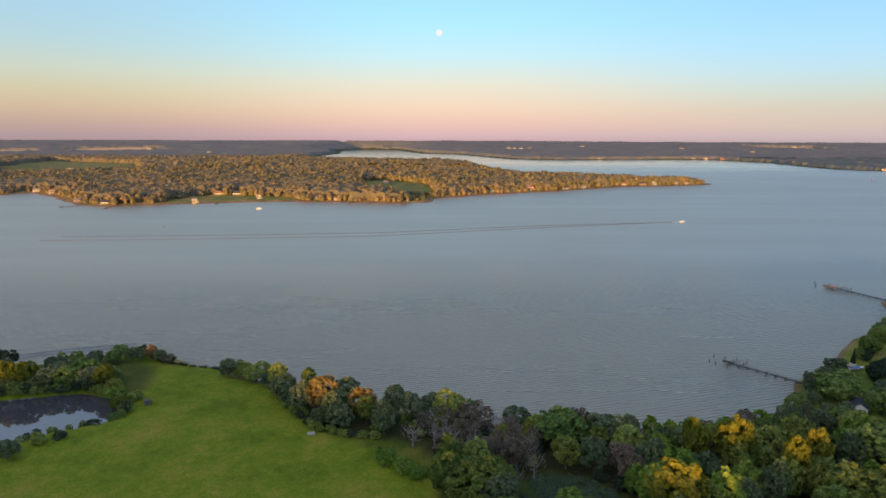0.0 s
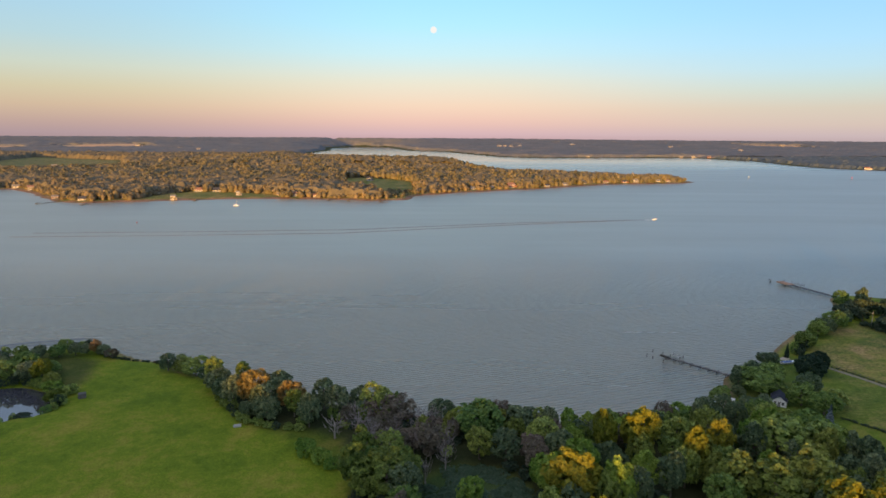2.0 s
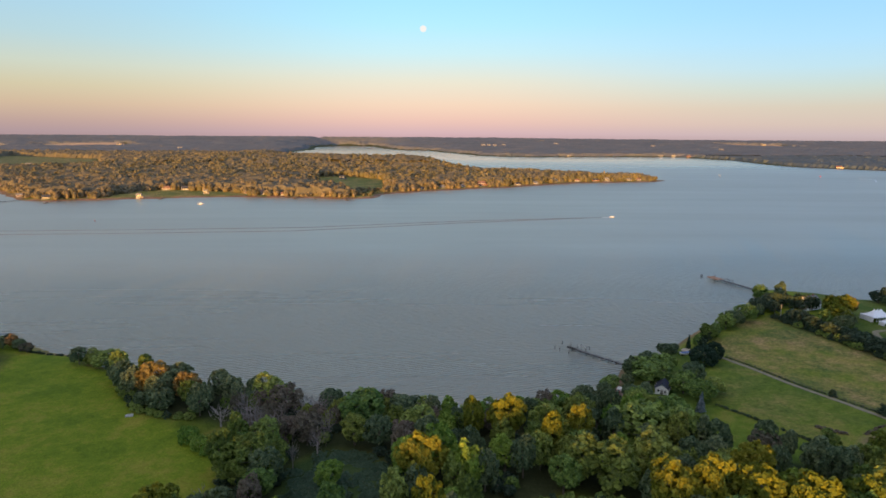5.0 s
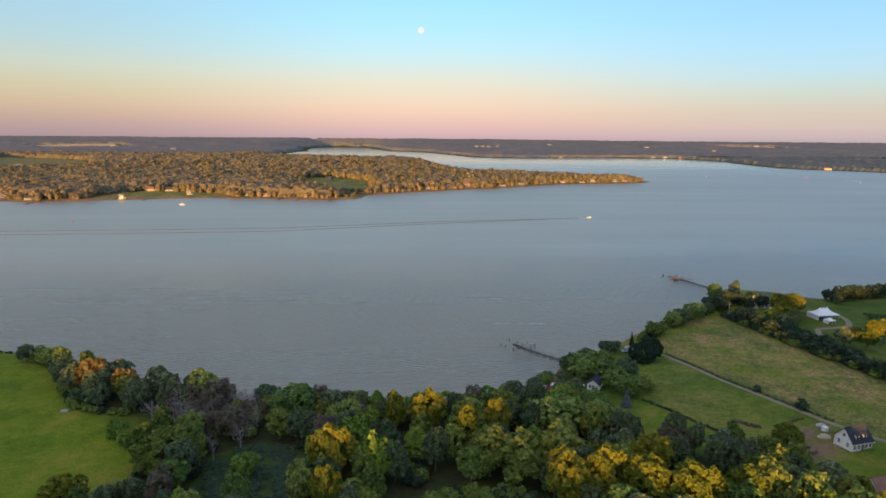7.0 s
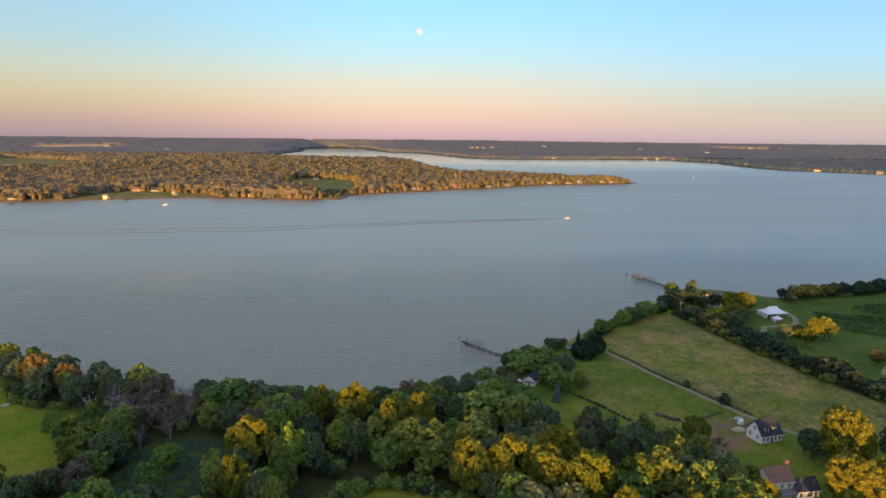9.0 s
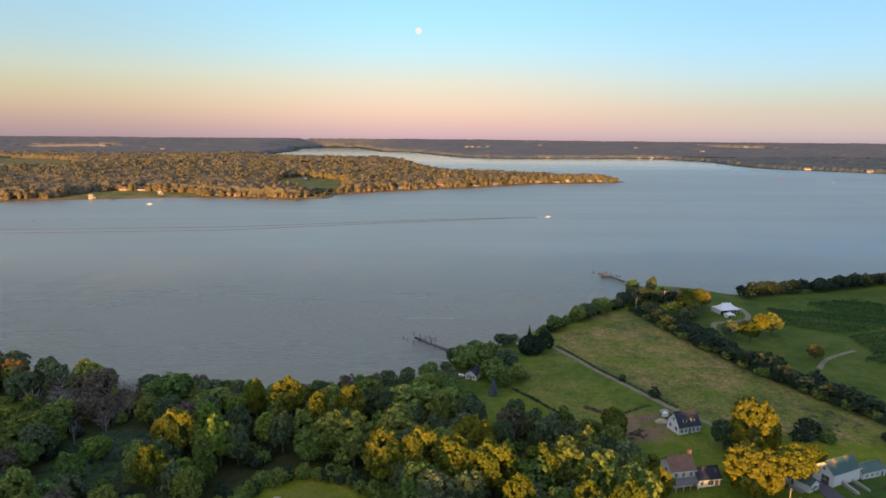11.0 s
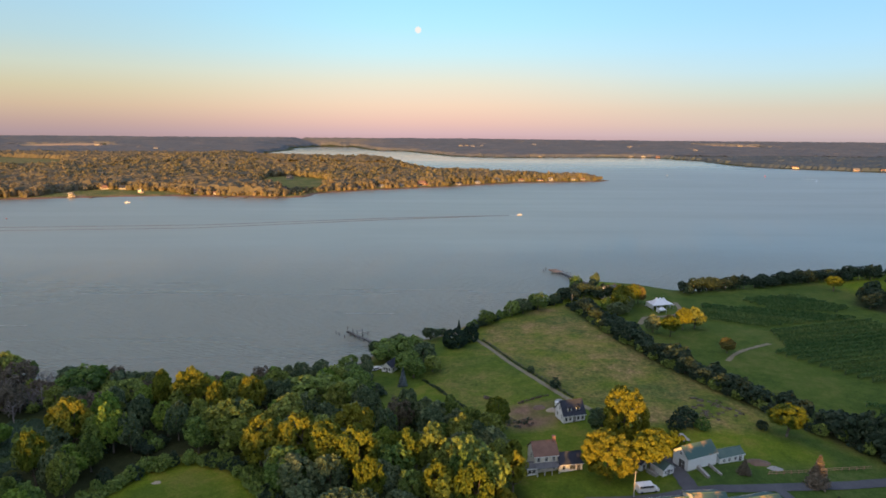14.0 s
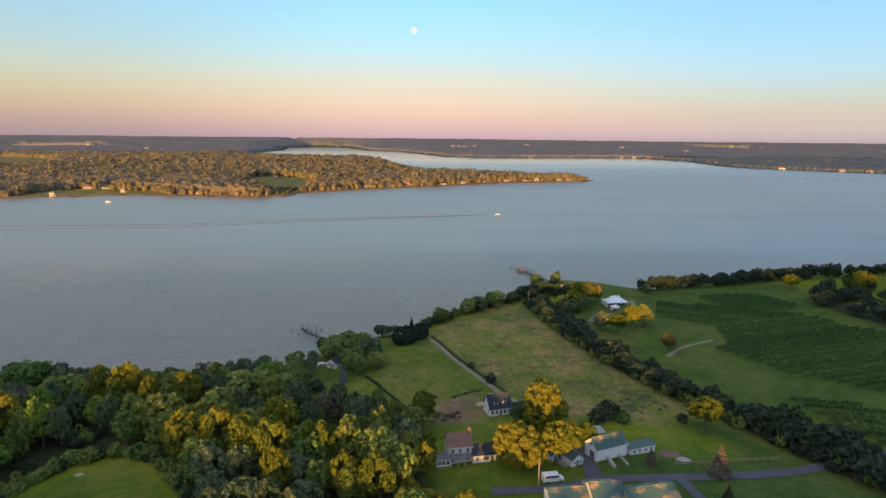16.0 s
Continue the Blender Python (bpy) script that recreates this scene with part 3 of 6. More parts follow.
def merge(pieces):
    vs, fs, o = [], [], 0
    for v, f in pieces:
        vs.extend(v)
        fs.extend([tuple(i + o for i in q) for q in f])
        o += len(v)
    return vs, fs


def limbs(rng, H, R, z0, count, r0=0.3):
    """Trunk with forking limbs."""
    lean = rng.normal(0, 0.03, 2) * H
    top = Vector((lean[0], lean[1], H * 0.72))
    out = [tube([(0, 0, -0.4), (lean[0] * 0.2, lean[1] * 0.2, H * 0.2), (lean[0] * 0.6, lean[1] * 0.6, H * 0.45), top], [r0 * 1.3, r0, r0 * 0.7, r0 * 0.25], 7)]
    for i in range(count):
        f = rng.uniform(0.3, 0.85)
        a = 2 * math.pi * (i / count + rng.uniform(-0.08, 0.08))
        s = Vector((lean[0] * f, lean[1] * f, H * 0.72 * f))
        reach = R * rng.uniform(0.55, 0.85)
        e = s + Vector((math.cos(a) * reach, math.sin(a) * reach, H * rng.uniform(0.12, 0.26)))
        mid = s.lerp(e, 0.5) + Vector((0, 0, -0.3))
        out.append(tube([s, mid, e], [r0 * 0.5, r0 * 0.32, r0 * 0.1], 5))
    return merge(out)


SPECIES = {}


def species(key, name, label, category, mat, kind, seed, R=5.0, H=13.0, z0=2.6, clumps=46, leaves=24, leaf=0.52, lumps=8):
    SPECIES[key] = dict(name=name, label=label, category=category, mat=mat, kind=kind, seed=seed, R=R, H=H, z0=z0, clumps=clumps, leaves=leaves, leaf=leaf, lumps=lumps, made=None)


def species_meshes(s):
    """The meshes of a kind of tree, made once."""
    if s["made"]:
        return s["made"]
    rng = np.random.default_rng(s["seed"])
    R, H = s["R"], s["H"]
    made = []

    def part(name, me, ob=None):
        made.append((name, me))
    ob = None
    if s["kind"] == "broad":
        pts, nrm = crown_points(rng, R, s["z0"], H, s["clumps"], s["leaves"], s["lumps"])
        v, f = leaf_quads(pts, nrm, s["leaf"], rng)
        part("trunk", mesh_from("trunk", *limbs(rng, H, R, s["z0"], 7, 0.28), M_BARK, True), ob)
        part("crown", mesh_from("crown", v, f, s["mat"]), ob)
    elif s["kind"] == "bush":
        pts, nrm = crown_points(rng, R, 0.1, H, s["clumps"], s["leaves"], s["lumps"])
        v, f = leaf_quads(pts, nrm, s["leaf"], rng)
        part("stem", mesh_from("stem", *limbs(rng, H, R, 0.1, 5, 0.09), M_BARK, True), ob)
        part("crown", mesh_from("crown", v, f, s["mat"]), ob)
    elif s["kind"] == "conifer":
        n = s["clumps"] * s["leaves"]
        u = 1 - np.sqrt(rng.uniform(0, 1, n))
        a = rng.uniform(0, 2 * math.pi, n)
        tier = 0.78 + 0.22 * np.sin(u * 60 + a * 2)
        rad = R * (1 - u) * tier * rng.uniform(0.55, 1.05, n) + 0.05
        pts = np.stack([rad * np.cos(a), rad * np.sin(a), s["z0"] + (H - s["z0"]) * u], 1)
        nrm = np.stack([np.cos(a), np.sin(a), np.full(n, 0.5)], 1)
        v, f = leaf_quads(pts, nrm, s["leaf"], rng)
        part("trunk", mesh_from("trunk", *tube([(0, 0, -0.3), (0, 0, H * 0.5), (0, 0, H * 0.97)], [0.26, 0.16, 0.03], 7), M_BARK, True), ob)
        part("crown", mesh_from("crown", v, f, s["mat"]), ob)
    else:
        pieces = [limbs(rng, H, R, 1, 9, 0.24)]
        for i in range(46):
            a, f = rng.uniform(0, 2 * math.pi), rng.uniform(0.4, 0.95)
            r = R * rng.uniform(0.1, 0.75)
            b = Vector((math.cos(a) * r, math.sin(a) * r, H * f * rng.uniform(0.7, 0.95)))
            d = Vector((math.cos(a) * rng.uniform(0.3, 1.6), math.sin(a) * rng.uniform(0.3, 1.6), rng.uniform(0.5, 2.2)))
            pieces.append(tube([b, b + d * 0.6, b + d + Vector((0, 0, 0.3))], [0.08, 0.05, 0.02], 4))
        part("trunk", mesh_from("trunk", *merge(pieces), M_DEADWOOD, True), ob)
    s["made"] = made
    return made


TREES = []


def plant(key, x, y, r, h, turn=None):
    s = SPECIES[key]
    u = random.uniform(0.86, 1.16)
    m = Matrix.LocRotScale((x, y, G(x, y) - 0.1), Euler((0, 0, random.uniform(0, 6.28) if turn is None else turn)), (r / s["R"] * u, r / s["R"] / u, h / s["H"]))
    ob = tagged(new(s["name"]), s["label"], s["category"])
    ob.matrix_basis = m
    for name, me in species_meshes(s):
        part(name, me, ob)
    TREES.append((x, y, r))
    return ob


for n, (k, lab, mi) in enumerate((("green", "green broadleaf tree with a lumpy crown", 0), ("dark", "dark green broadleaf tree in the woods", 1),
                                  ("olive", "olive green broadleaf tree with a full crown", 2), ("yellow", "broadleaf tree with a tall crown, sun's yellow in its leaves", 3),
                                  ("brown", "brownish broadleaf tree with thinning leaves", 4), ("bright", "bright green young broadleaf tree", 5),
                                  ("rust", "broadleaf tree with evening sun's orange in its leaves", 8))):
    for q in range(2):
        species(k + str(q), "tree", lab, "tree", M_LEAF[mi], "broad", 10 + n * 3 + q, clumps=40 if k == "brown" else 62, leaves=28, leaf=0.5, lumps=6 + q * 3, z0=4.8 if k == "yellow" else 3.1)
    species(k + "L", "tree", lab, "tree", M_LEAF[9 if k == "dark" else mi], "broad", 60 + n, clumps=26, leaves=17, leaf=0.92, lumps=8)
species("oak", "tree", "large olive green oak with a broad rounded crown", "tree", M_LEAF[2], "broad", 77, R=9, H=15, z0=2.2, clumps=170, leaves=48, leaf=0.42, lumps=18)
species("walnut", "tree", "large shade tree beside the farmhouse, sun's yellow in its leaves", "tree", M_LEAF[3], "broad", 78, R=8, H=15, z0=2.6, clumps=160, leaves=48, leaf=0.42, lumps=15)
species("round", "tree", "dense dark green round evergreen tree", "tree", M_LEAF[6], "bush", 79, R=6, H=8, clumps=130, leaves=24, leaf=0.42, lumps=0)
species("bush0", "bush", "green leafy bush at the wood's edge", "bush", M_LEAF[0], "bush", 80, R=2.5, H=3.5, clumps=22, leaves=16, leaf=0.36, lumps=6)
species("bush1", "bush", "dark green bush in the hedgerow", "bush", M_LEAF[9], "bush", 81, R=2.5, H=3.5, clumps=22, leaves=16, leaf=0.36, lumps=6)
species("bushy", "bush", "bright green shrub at the field's edge", "bush", M_LEAF[5], "bush", 82, R=4, H=4, clumps=40, leaves=18, leaf=0.34, lumps=9)
species("reed", "reeds", "blue-green reeds in a marsh", "reeds", foliage("reed_leaf", (0.045, 0.082, 0.05), (0.065, 0.108, 0.064), (0.09, 0.135, 0.08)), "bush", 88, R=2.5, H=2.0, clumps=16, leaves=12, leaf=0.4, lumps=6)
species("tuft", "tuft", "rough dark grass tuft", "grass", M_LEAF[9], "bush", 89, R=1, H=1, clumps=9, leaves=7, leaf=0.24, lumps=3)
species("tuftb", "tuft", "rough brown grass tuft", "grass", M_LEAF[4], "bush", 90, R=1, H=1, clumps=9, leaves=7, leaf=0.24, lumps=3)
# brown leaf material gives green needles the low sun's tint
species("spruce", "spruce_tree", "tall narrow conifer, low sun's brown put into its needles", "conifer", M_LEAF[4], "conifer", 83, R=2.8, H=11, z0=0.8, clumps=60, leaves=26, leaf=0.34)
species("cedar", "cedar_tree", "dark green narrow cedar tree", "conifer", M_LEAF[6], "conifer", 84, R=2.0, H=8, z0=0.4, clumps=40, leaves=22, leaf=0.34)
species("blue", "spruce_tree", "blue-grey spruce standing on the grass", "conifer", M_LEAF[7], "conifer", 85, R=2.2, H=8.5, z0=0.3, clumps=40, leaves=26, leaf=0.3)
species("dead0", "dead_tree", "bare grey dead tree with forked branches", "dead tree", M_DEADWOOD, "dead", 86, R=4, H=10)
species("dead1", "dead_tree", "bare pale dead tree with thin branches", "dead tree", M_DEADWOOD, "dead", 87, R=4, H=10)


def stand(name, label, rows):
    """Trees too many to count, joined into one mesh of kind stuff."""
    mats, vs, fs, ms, o = [], [], [], [], 0
    for key, x, y, r, h in rows:
        s = SPECIES[key]
        a = random.uniform(0, 6.28)
        c, sn, kx, kz, z = math.cos(a), math.sin(a), r / s["R"], h / s["H"], G(x, y) - 0.1
        for _, me in species_meshes(s):
            n, k = len(me.vertices), len(me.polygons)
            v, f = np.empty(n * 3, np.float32), np.empty(k * 4, np.int32)
            me.vertices.foreach_get("co", v)
            me.loops.foreach_get("vertex_index", f)
            v = v.reshape(-1, 3)
            vs.append(np.stack([x + (v[:, 0] * c - v[:, 1] * sn) * kx, y + (v[:, 0] * sn + v[:, 1] * c) * kx, z + v[:, 2] * kz], 1))
            fs.append(f.reshape(-1, 4) + o)
            o += n
            if me.materials[0] not in mats:
                mats.append(me.materials[0])
            ms.append(np.full(k, mats.index(me.materials[0]), np.int32))
    me = mesh_from(name, np.concatenate(vs), np.concatenate(fs), mats[0])
    for extra in mats[1:]:
        me.materials.append(extra)
    me.polygons.foreach_set("material_index", np.concatenate(ms))
    return tagged(new(name, me), label, "trees", kind="stuff")


def grove(rows):
    for key, x, y, r, h in rows:
        plant(key, x, y, r, h)


# round the pond and out to the point
grove([("yellow0", -165, 223, 5.2, 11.8), ("dark0", -157, 225, 5.6, 8.5), ("green1", -149, 227, 5.6, 8), ("dark1", -140, 227, 5.2, 8), ("yellow1", -132, 224, 4.2, 10.8), ("yellow1", -173, 222, 5, 12.2), ("green1", -145, 234, 5, 8), ("green0", -133, 230, 4.6, 7), ("bright1", -123, 216, 3.8, 6), ("olive0", -127, 221, 4, 6.5), ("dark1", -158, 234, 4.5, 7.5), ("green0", -152, 240, 4, 7), ("dark0", -164, 240, 5, 8),
       ("yellow1", -117, 208, 3.8, 6), ("bush0", -112, 203, 3.0, 4), ("bush0", -113, 197, 2.8, 3.4), ("bush1", -118, 192, 2.8, 2.8), ("dark0", -130, 166, 3.9, 7), ("bush0", -127, 176, 2.8, 4), ("bush1", -122, 180, 2.3, 3),
       ("dark0", -150, 248, 4.1, 7), ("green1", -143, 251, 4.2, 6.5), ("dark1", -137, 254, 2.8, 6.5), ("dark0", -133, 256, 3.0, 5.5), ("rust0", -129, 257.5, 3.2, 7), ("dark1", -124, 255, 3.2, 5.5)])
grove([("brown0", -118, 251, 3.0, 5), ("dark1", -86, 238, 3.9, 8), ("olive0", -80, 240, 5.0, 8), ("green0", -72, 234, 6.0, 9), ("dark0", -64, 228, 3.8, 8),
       ("dark1", -51, 209, 3.5, 9), ("dark0", -45, 205, 5.2, 12), ("rust1", -37, 205, 6.4, 14), ("dark0", -29, 203, 6.4, 12), ("rust0", -21, 200, 5.0, 12.5),
       ("dark1", -28, 191, 5.0, 9), ("dark0", -36, 193, 3.7, 7), ("dark1", -13, 193, 4.5, 9), ("dark0", -3, 197, 5.0, 12)])
grove([("green0", 12, 194, 5.6, 14), ("brown0", 20, 188, 6.3, 12), ("bushy", -9, 169, 4.2, 4.4), ("bushy", -3, 164, 4.2, 4.0), ("bushy", 2, 160, 3.2, 3.2), ("oak", 20, 145, 9.2, 14.2), ("dead0", 6, 185, 5.5, 10),
       ("dead1", -1, 178, 4.9, 9), ("dead1", 27, 180, 3.8, 9), ("dead0", 38, 172, 3.4, 10), ("dead1", 31, 150, 2.6, 10), ("dead0", 37, 158, 3.4, 9.5), ("dead0", 12, 176, 4.5, 9), ("dead1", 20, 172, 4, 8), ("dead0", 26, 190, 4, 9), ("dead1", 33, 170, 3.6, 8.5), ("dead0", 33, 187, 3.6, 9), ("brown1", 14, 182, 4.2, 7), ("brown0", 30, 176, 3.8, 7), ("olive0", 37, 178, 3.4, 6.5), ("dark1", 7, 192, 3.6, 8), ("green1", 49, 180, 8.4, 13), ("dark0", 62, 183, 6, 11),
       ("green0", 70, 174, 5.8, 11), ("bright0", 78, 168, 4.1, 10), ("olive0", 48, 165, 5, 11), ("bright1", 44, 140, 4.2, 8)])
# tall trees of the wood
grove([("yellow0", 4, 119.5, 5.0, 14.5), ("dark1", 12, 124, 3.2, 8), ("dark0", 17, 127, 3.8, 9), ("dead0", 12, 129, 2.6, 8),
       ("yellow0", 87, 164, 4.4, 18), ("yellow1", 98, 162, 6.2, 19.5), ("yellow0", 111, 152, 4.4, 18), ("yellow1", 121, 158, 4.8, 17.5), ("dark1", 108, 177, 3.7, 12),
       ("yellow1", 71, 136, 6.9, 18.5), ("bright1", 76, 147, 5.2, 16), ("bright0", 84, 135, 5.2, 17), ("yellow1", 73, 115, 4.2, 18), ("olive1", 125, 134, 8.2, 16),
       ("green1", 142, 163, 10, 15), ("olive0", 138, 138, 8.0, 16), ("green0", 155, 161, 6.6, 14)])
grove([("bright1", 68, 141, 5.8, 15.5), ("dark0", 72, 158, 5.2, 14), ("green0", 112, 169, 5.2, 14), ("olive1", 125, 176, 6.4, 13.5), ("olive0", 117, 139, 6.6, 15),
       ("yellow0", 135, 119.5, 7.0, 17.5), ("yellow1", 146, 119.5, 6.5, 18), ("yellow0", 155, 113.5, 6.4, 18), ("yellow1", 164, 108, 6.8, 18.5), ("yellow0", 161, 129, 5.0, 17),
       ("yellow1", 177, 110, 5.4, 16.5), ("olive0", 185, 112, 5.6, 16), ("green1", 193, 109, 5.3, 15), ("yellow0", 206, 139, 5.0, 12.5)])
grove([("dark1", 202, 136, 4.2, 8), ("yellow0", 208, 84, 4.1, 9), ("yellow1", 217, 85, 3.3, 8), ("olive1", 222, 79, 3.7, 8), ("yellow1", 195, 91, 5.0, 16), ("green0", 199.5, 98.5, 5.2, 15.5), ("yellow1", 206, 103, 3.8, 12), ("olive0", 202.5, 109, 4.2, 12.5), ("yellow0", 207, 110.5, 3.4, 11.5), ("yellow0", 203, 92, 3.4, 7.5), ("green0", 146, 106, 6.0, 15), ("dark0", 149, 102, 5.8, 15), ("yellow0", 169, 94, 3.6, 17), ("dark1", 158, 101, 4.3, 14), ("yellow1", 186, 96, 4.2, 14)])
# by the shore, the houses and the vineyard
grove([("green0", 147, 213, 4.3, 7), ("dark1", 155, 215, 2.6, 5), ("dark0", 159, 223, 4.5, 9), ("green0", 172, 223, 6, 10), ("dark1", 181, 212, 5.5, 9.5), ("green0", 185, 201, 4.2, 7.5), ("dark0", 157, 199, 4.0, 7.5), ("green1", 152, 193, 4.4, 8), ("dark1", 151, 199, 3.6, 7), ("dark0", 158, 187, 3.6, 6.5), ("dark1", 150, 187, 4.2, 8), ("green1", 165, 217, 8.6, 10), ("green0", 174, 204, 5.6, 9), ("green1", 177, 195, 5.0, 9), ("dark0", 184, 248, 4.9, 7),
       ("round", 196, 235, 6.6, 8.5), ("round", 204, 242, 4.4, 8), ("cedar", 199, 258, 1.6, 7.5), ("olive0", 215, 271, 5.4, 8), ("green0", 231, 286, 5.2, 9), ("dark1", 238, 292, 4.6, 9),
       ("green1", 248, 299, 6.2, 10.5), ("dark0", 260, 308, 4.1, 8), ("blue", 173, 186, 2.0, 8.5), ("dark0", 163, 229, 4.6, 8), ("dark1", 169, 231, 4.8, 8.5), ("green1", 177, 229, 4.4, 8), ("dark0", 190, 254, 3.0, 5), ("green1", 157, 171, 6, 13), ("olive0", 149, 176, 5, 12)])
grove([("bush1", 226, 192, 1.6, 3), ("bush1", 232, 174, 2.4, 4), ("bush1", 163, 177, 4.4, 5), ("dark1", 157, 178, 4, 6), ("walnut", 244, 129, 7.6, 17.5), ("walnut", 233, 109, 7.2, 13),
       ("yellow0", 245, 110, 5.6, 13), ("dark0", 238, 133, 5, 10), ("yellow1", 297, 132, 5.4, 11), ("bush1", 292, 137, 2.2, 3), ("yellow0", 254, 116, 2.8, 9)])
grove([("spruce", 287, 102, 3.6, 9.2), ("cedar", 281, 86, 2.6, 7), ("spruce", 270, 107, 2.1, 4.8), ("bush1", 268, 139, 4.1, 6), ("bush1", 263, 135, 3, 4.4), ("bush0", 271, 135, 2.6, 4), ("rust1", 319, 214, 3.3, 7.5),
       ("yellow0", 304, 299, 6.4, 14), ("yellow0", 298, 303, 6, 13), ("yellow1", 294, 291, 5, 11.5), ("rust1", 310, 305, 4.5, 12), ("dark0", 295, 346, 4.2, 11.5), ("green1", 282, 346, 4.8, 11), ("yellow1", 291, 284, 6.0, 11)])
grove([("dark0", 288, 277, 5, 9), ("dark1", 294, 283, 4.5, 8.5), ("dark0", 299, 292, 4.2, 9), ("green1", 286, 287, 4.6, 9), ("yellow0", 314, 250, 4.2, 12), ("olive1", 320.5, 251, 5.0, 11.5), ("yellow1", 303, 239, 4.6, 10.5), ("dark0", 297, 246, 4.4, 9.5), ("rust1", 309, 255, 3, 7), ("dark1", 352, 330, 3, 6), ("yellow0", 499, 333, 7, 13), ("yellow1", 486, 324, 5.5, 11), ("yellow1", 453, 338, 5, 10.5)])


# ---- woods, hedges ----
def fill(pts, gap, kinds, r, h, count, avoid=(), seed=1, plot=None):
    """Trees at random in an outline, clear of those that stand there."""
    rng = random.Random(seed)
    xs, ys = [p[0] for p in pts], [p[1] for p in pts]
    tries = 0
    while count > 0 and tries < 4000:
        tries += 1
        x, y = rng.uniform(min(xs), max(xs)), rng.uniform(min(ys), max(ys))
        one, two = np.array([x]), np.array([y])
        if not inside(one, two, pts)[0] or any(inside(one, two, a)[0] for a in avoid):
            continue
        size = rng.uniform(*r)
        if any((x - a) ** 2 + (y - b) ** 2 < (gap * (c + size)) ** 2 for a, b, c in TREES):
            continue
        row = (rng.choice(kinds), x, y, size, rng.uniform(*h))
        if plot is None:
            plant(*row)
        else:
            plot.append(row)
            TREES.append((x, y, size))
        count -= 1
    return plot


def belt(line, half, step, kinds, r, h, seed):
    rng = random.Random(seed)
    rows = []
    for (ax, ay), (bx, by) in zip(line, line[1:]):
        n = max(1, round(math.hypot(bx - ax, by - ay) / step))
        for i in range(n):
            u = (i + rng.random()) / n
            x, y = ax + (bx - ax) * u + rng.uniform(-half, half), ay + (by - ay) * u + rng.uniform(-half, half) * 0.4
            rows.append((rng.choice(kinds), x, y, rng.uniform(*r), rng.uniform(*h)))
    return rows


FARMYARD = [(204, 84), (240, 84), (240, 124), (206, 124)]
WOODKINDS = ["green0", "green1", "dark0", "dark1", "dark0", "olive0", "olive1", "bright0", "brown1"]
SHOREWOOD = [(-2, 204), (28, 197), (58, 193), (87, 185), (112, 188), (140, 198), (140, 184), (120, 176), (87, 172), (60, 176), (28, 184)]
fill(SHOREWOOD, 0.5, ["green0", "dark0", "dark1", "olive1", "brown0", "bright1"], (3.0, 4.6), (7, 11), 40, (DEADGROVE,), 3)
fill(WOOD, 0.5, WOODKINDS, (3.4, 5.2), (10, 14.5), 132, (MARSH, FARMYARD, DEADGROVE), 4)
fill(DEADGROVE, 0.34, ["dead0", "dead1", "brown0", "brown1", "dead1", "olive1"], (2.4, 4.0), (6, 9.5), 24, (), 61)
stand("undergrowth", "dense green undergrowth between the trees", fill(WOOD, 0.3, ["bush0", "bush1", "bush1", "darkL"], (2.0, 3.0), (2.6, 5.5), 130, (MARSH, FARMYARD), 5, []))
stand("clearing_edge", "thick green bushes and saplings round a mown clearing", belt([(90, 98), (94, 113), (101, 123.5), (112, 128), (123, 125), (133, 116), (141, 107), (147, 97)], 2.2, 1.5, ["bush0", "bush1", "bush0", "greenL"], (1.8, 3.0), (2.4, 5.5), 71))
stand("hedgerow", "dense dark green hedgerow trees between field and vineyard",
      belt(HEDGE, 4.5, 2.8, ["darkL"], (2.8, 4.6), (5.2, 8.6), 6) + belt([(a - 4, b) for a, b in HEDGE], 2.0, 3.2, ["bush1", "bush0"], (1.8, 2.8), (2.4, 4), 7)
      + belt([(318, 131), (326, 112), (336, 92)], 4.0, 2.0, ["darkL"], (3.4, 5.2), (8, 12), 36)
      + belt([(268, 314), (276, 330), (288, 330), (300, 316)], 5, 2.6, ["darkL"], (3.5, 5), (7, 9), 8))
stand("shore_trees", "row of dark green trees on the river bank", belt([(352, 338), (403, 352), (440, 362), (471, 370), (553, 385)], 5, 2.3, ["darkL"], (3.2, 5.2), (6, 10.5), 9))
stand("wood_edge", "dark green trees beyond the vineyard", fill(RIGHTWOOD, 0.34, ["darkL"], (4, 6), (6.5, 10), 95, (), 10, []))
stand("field_edge_bushes", "low green bushes along the field's edge",
      belt([(-60, 221), (-44, 199), (-33, 187), (-14, 184)], 1.6, 3, ["bush0", "bush1"], (1.6, 2.6), (2, 3.4), 11) + belt([(-172, 252), (-155, 262), (-140, 266), (-122, 256)], 2, 4.5, ["bush0", "bush1"], (2, 3.2), (3, 5), 12)
      + belt([(-122, 253), (-106, 249.5), (-94, 247), (-86, 242)], 0.8, 1.6, ["bush1"], (0.7, 1.3), (0.7, 1.4), 57) + belt([(-112, 198), (-114, 212), (-126, 222)], 2, 2.4, ["bush0", "bush1"], (1.6, 2.6), (2.5, 4.5), 14) + belt([(-178, 216.5), (-158, 221), (-141, 225), (-126, 219.5), (-117, 210)], 0.8, 1.8, ["bush0", "bush1"], (1.6, 2.6), (2.5, 5), 19) + belt([(-138, 172), (-130, 184), (-118, 192)], 1.5, 3, ["bush0", "bush1"], (1.2, 2.4), (1.4, 3), 15)
      + belt([(-190, 242), (-215, 236), (-240, 232)], 8, 3, ["darkL", "greenL", "oliveL"], (4, 5.5), (8, 11), 13))
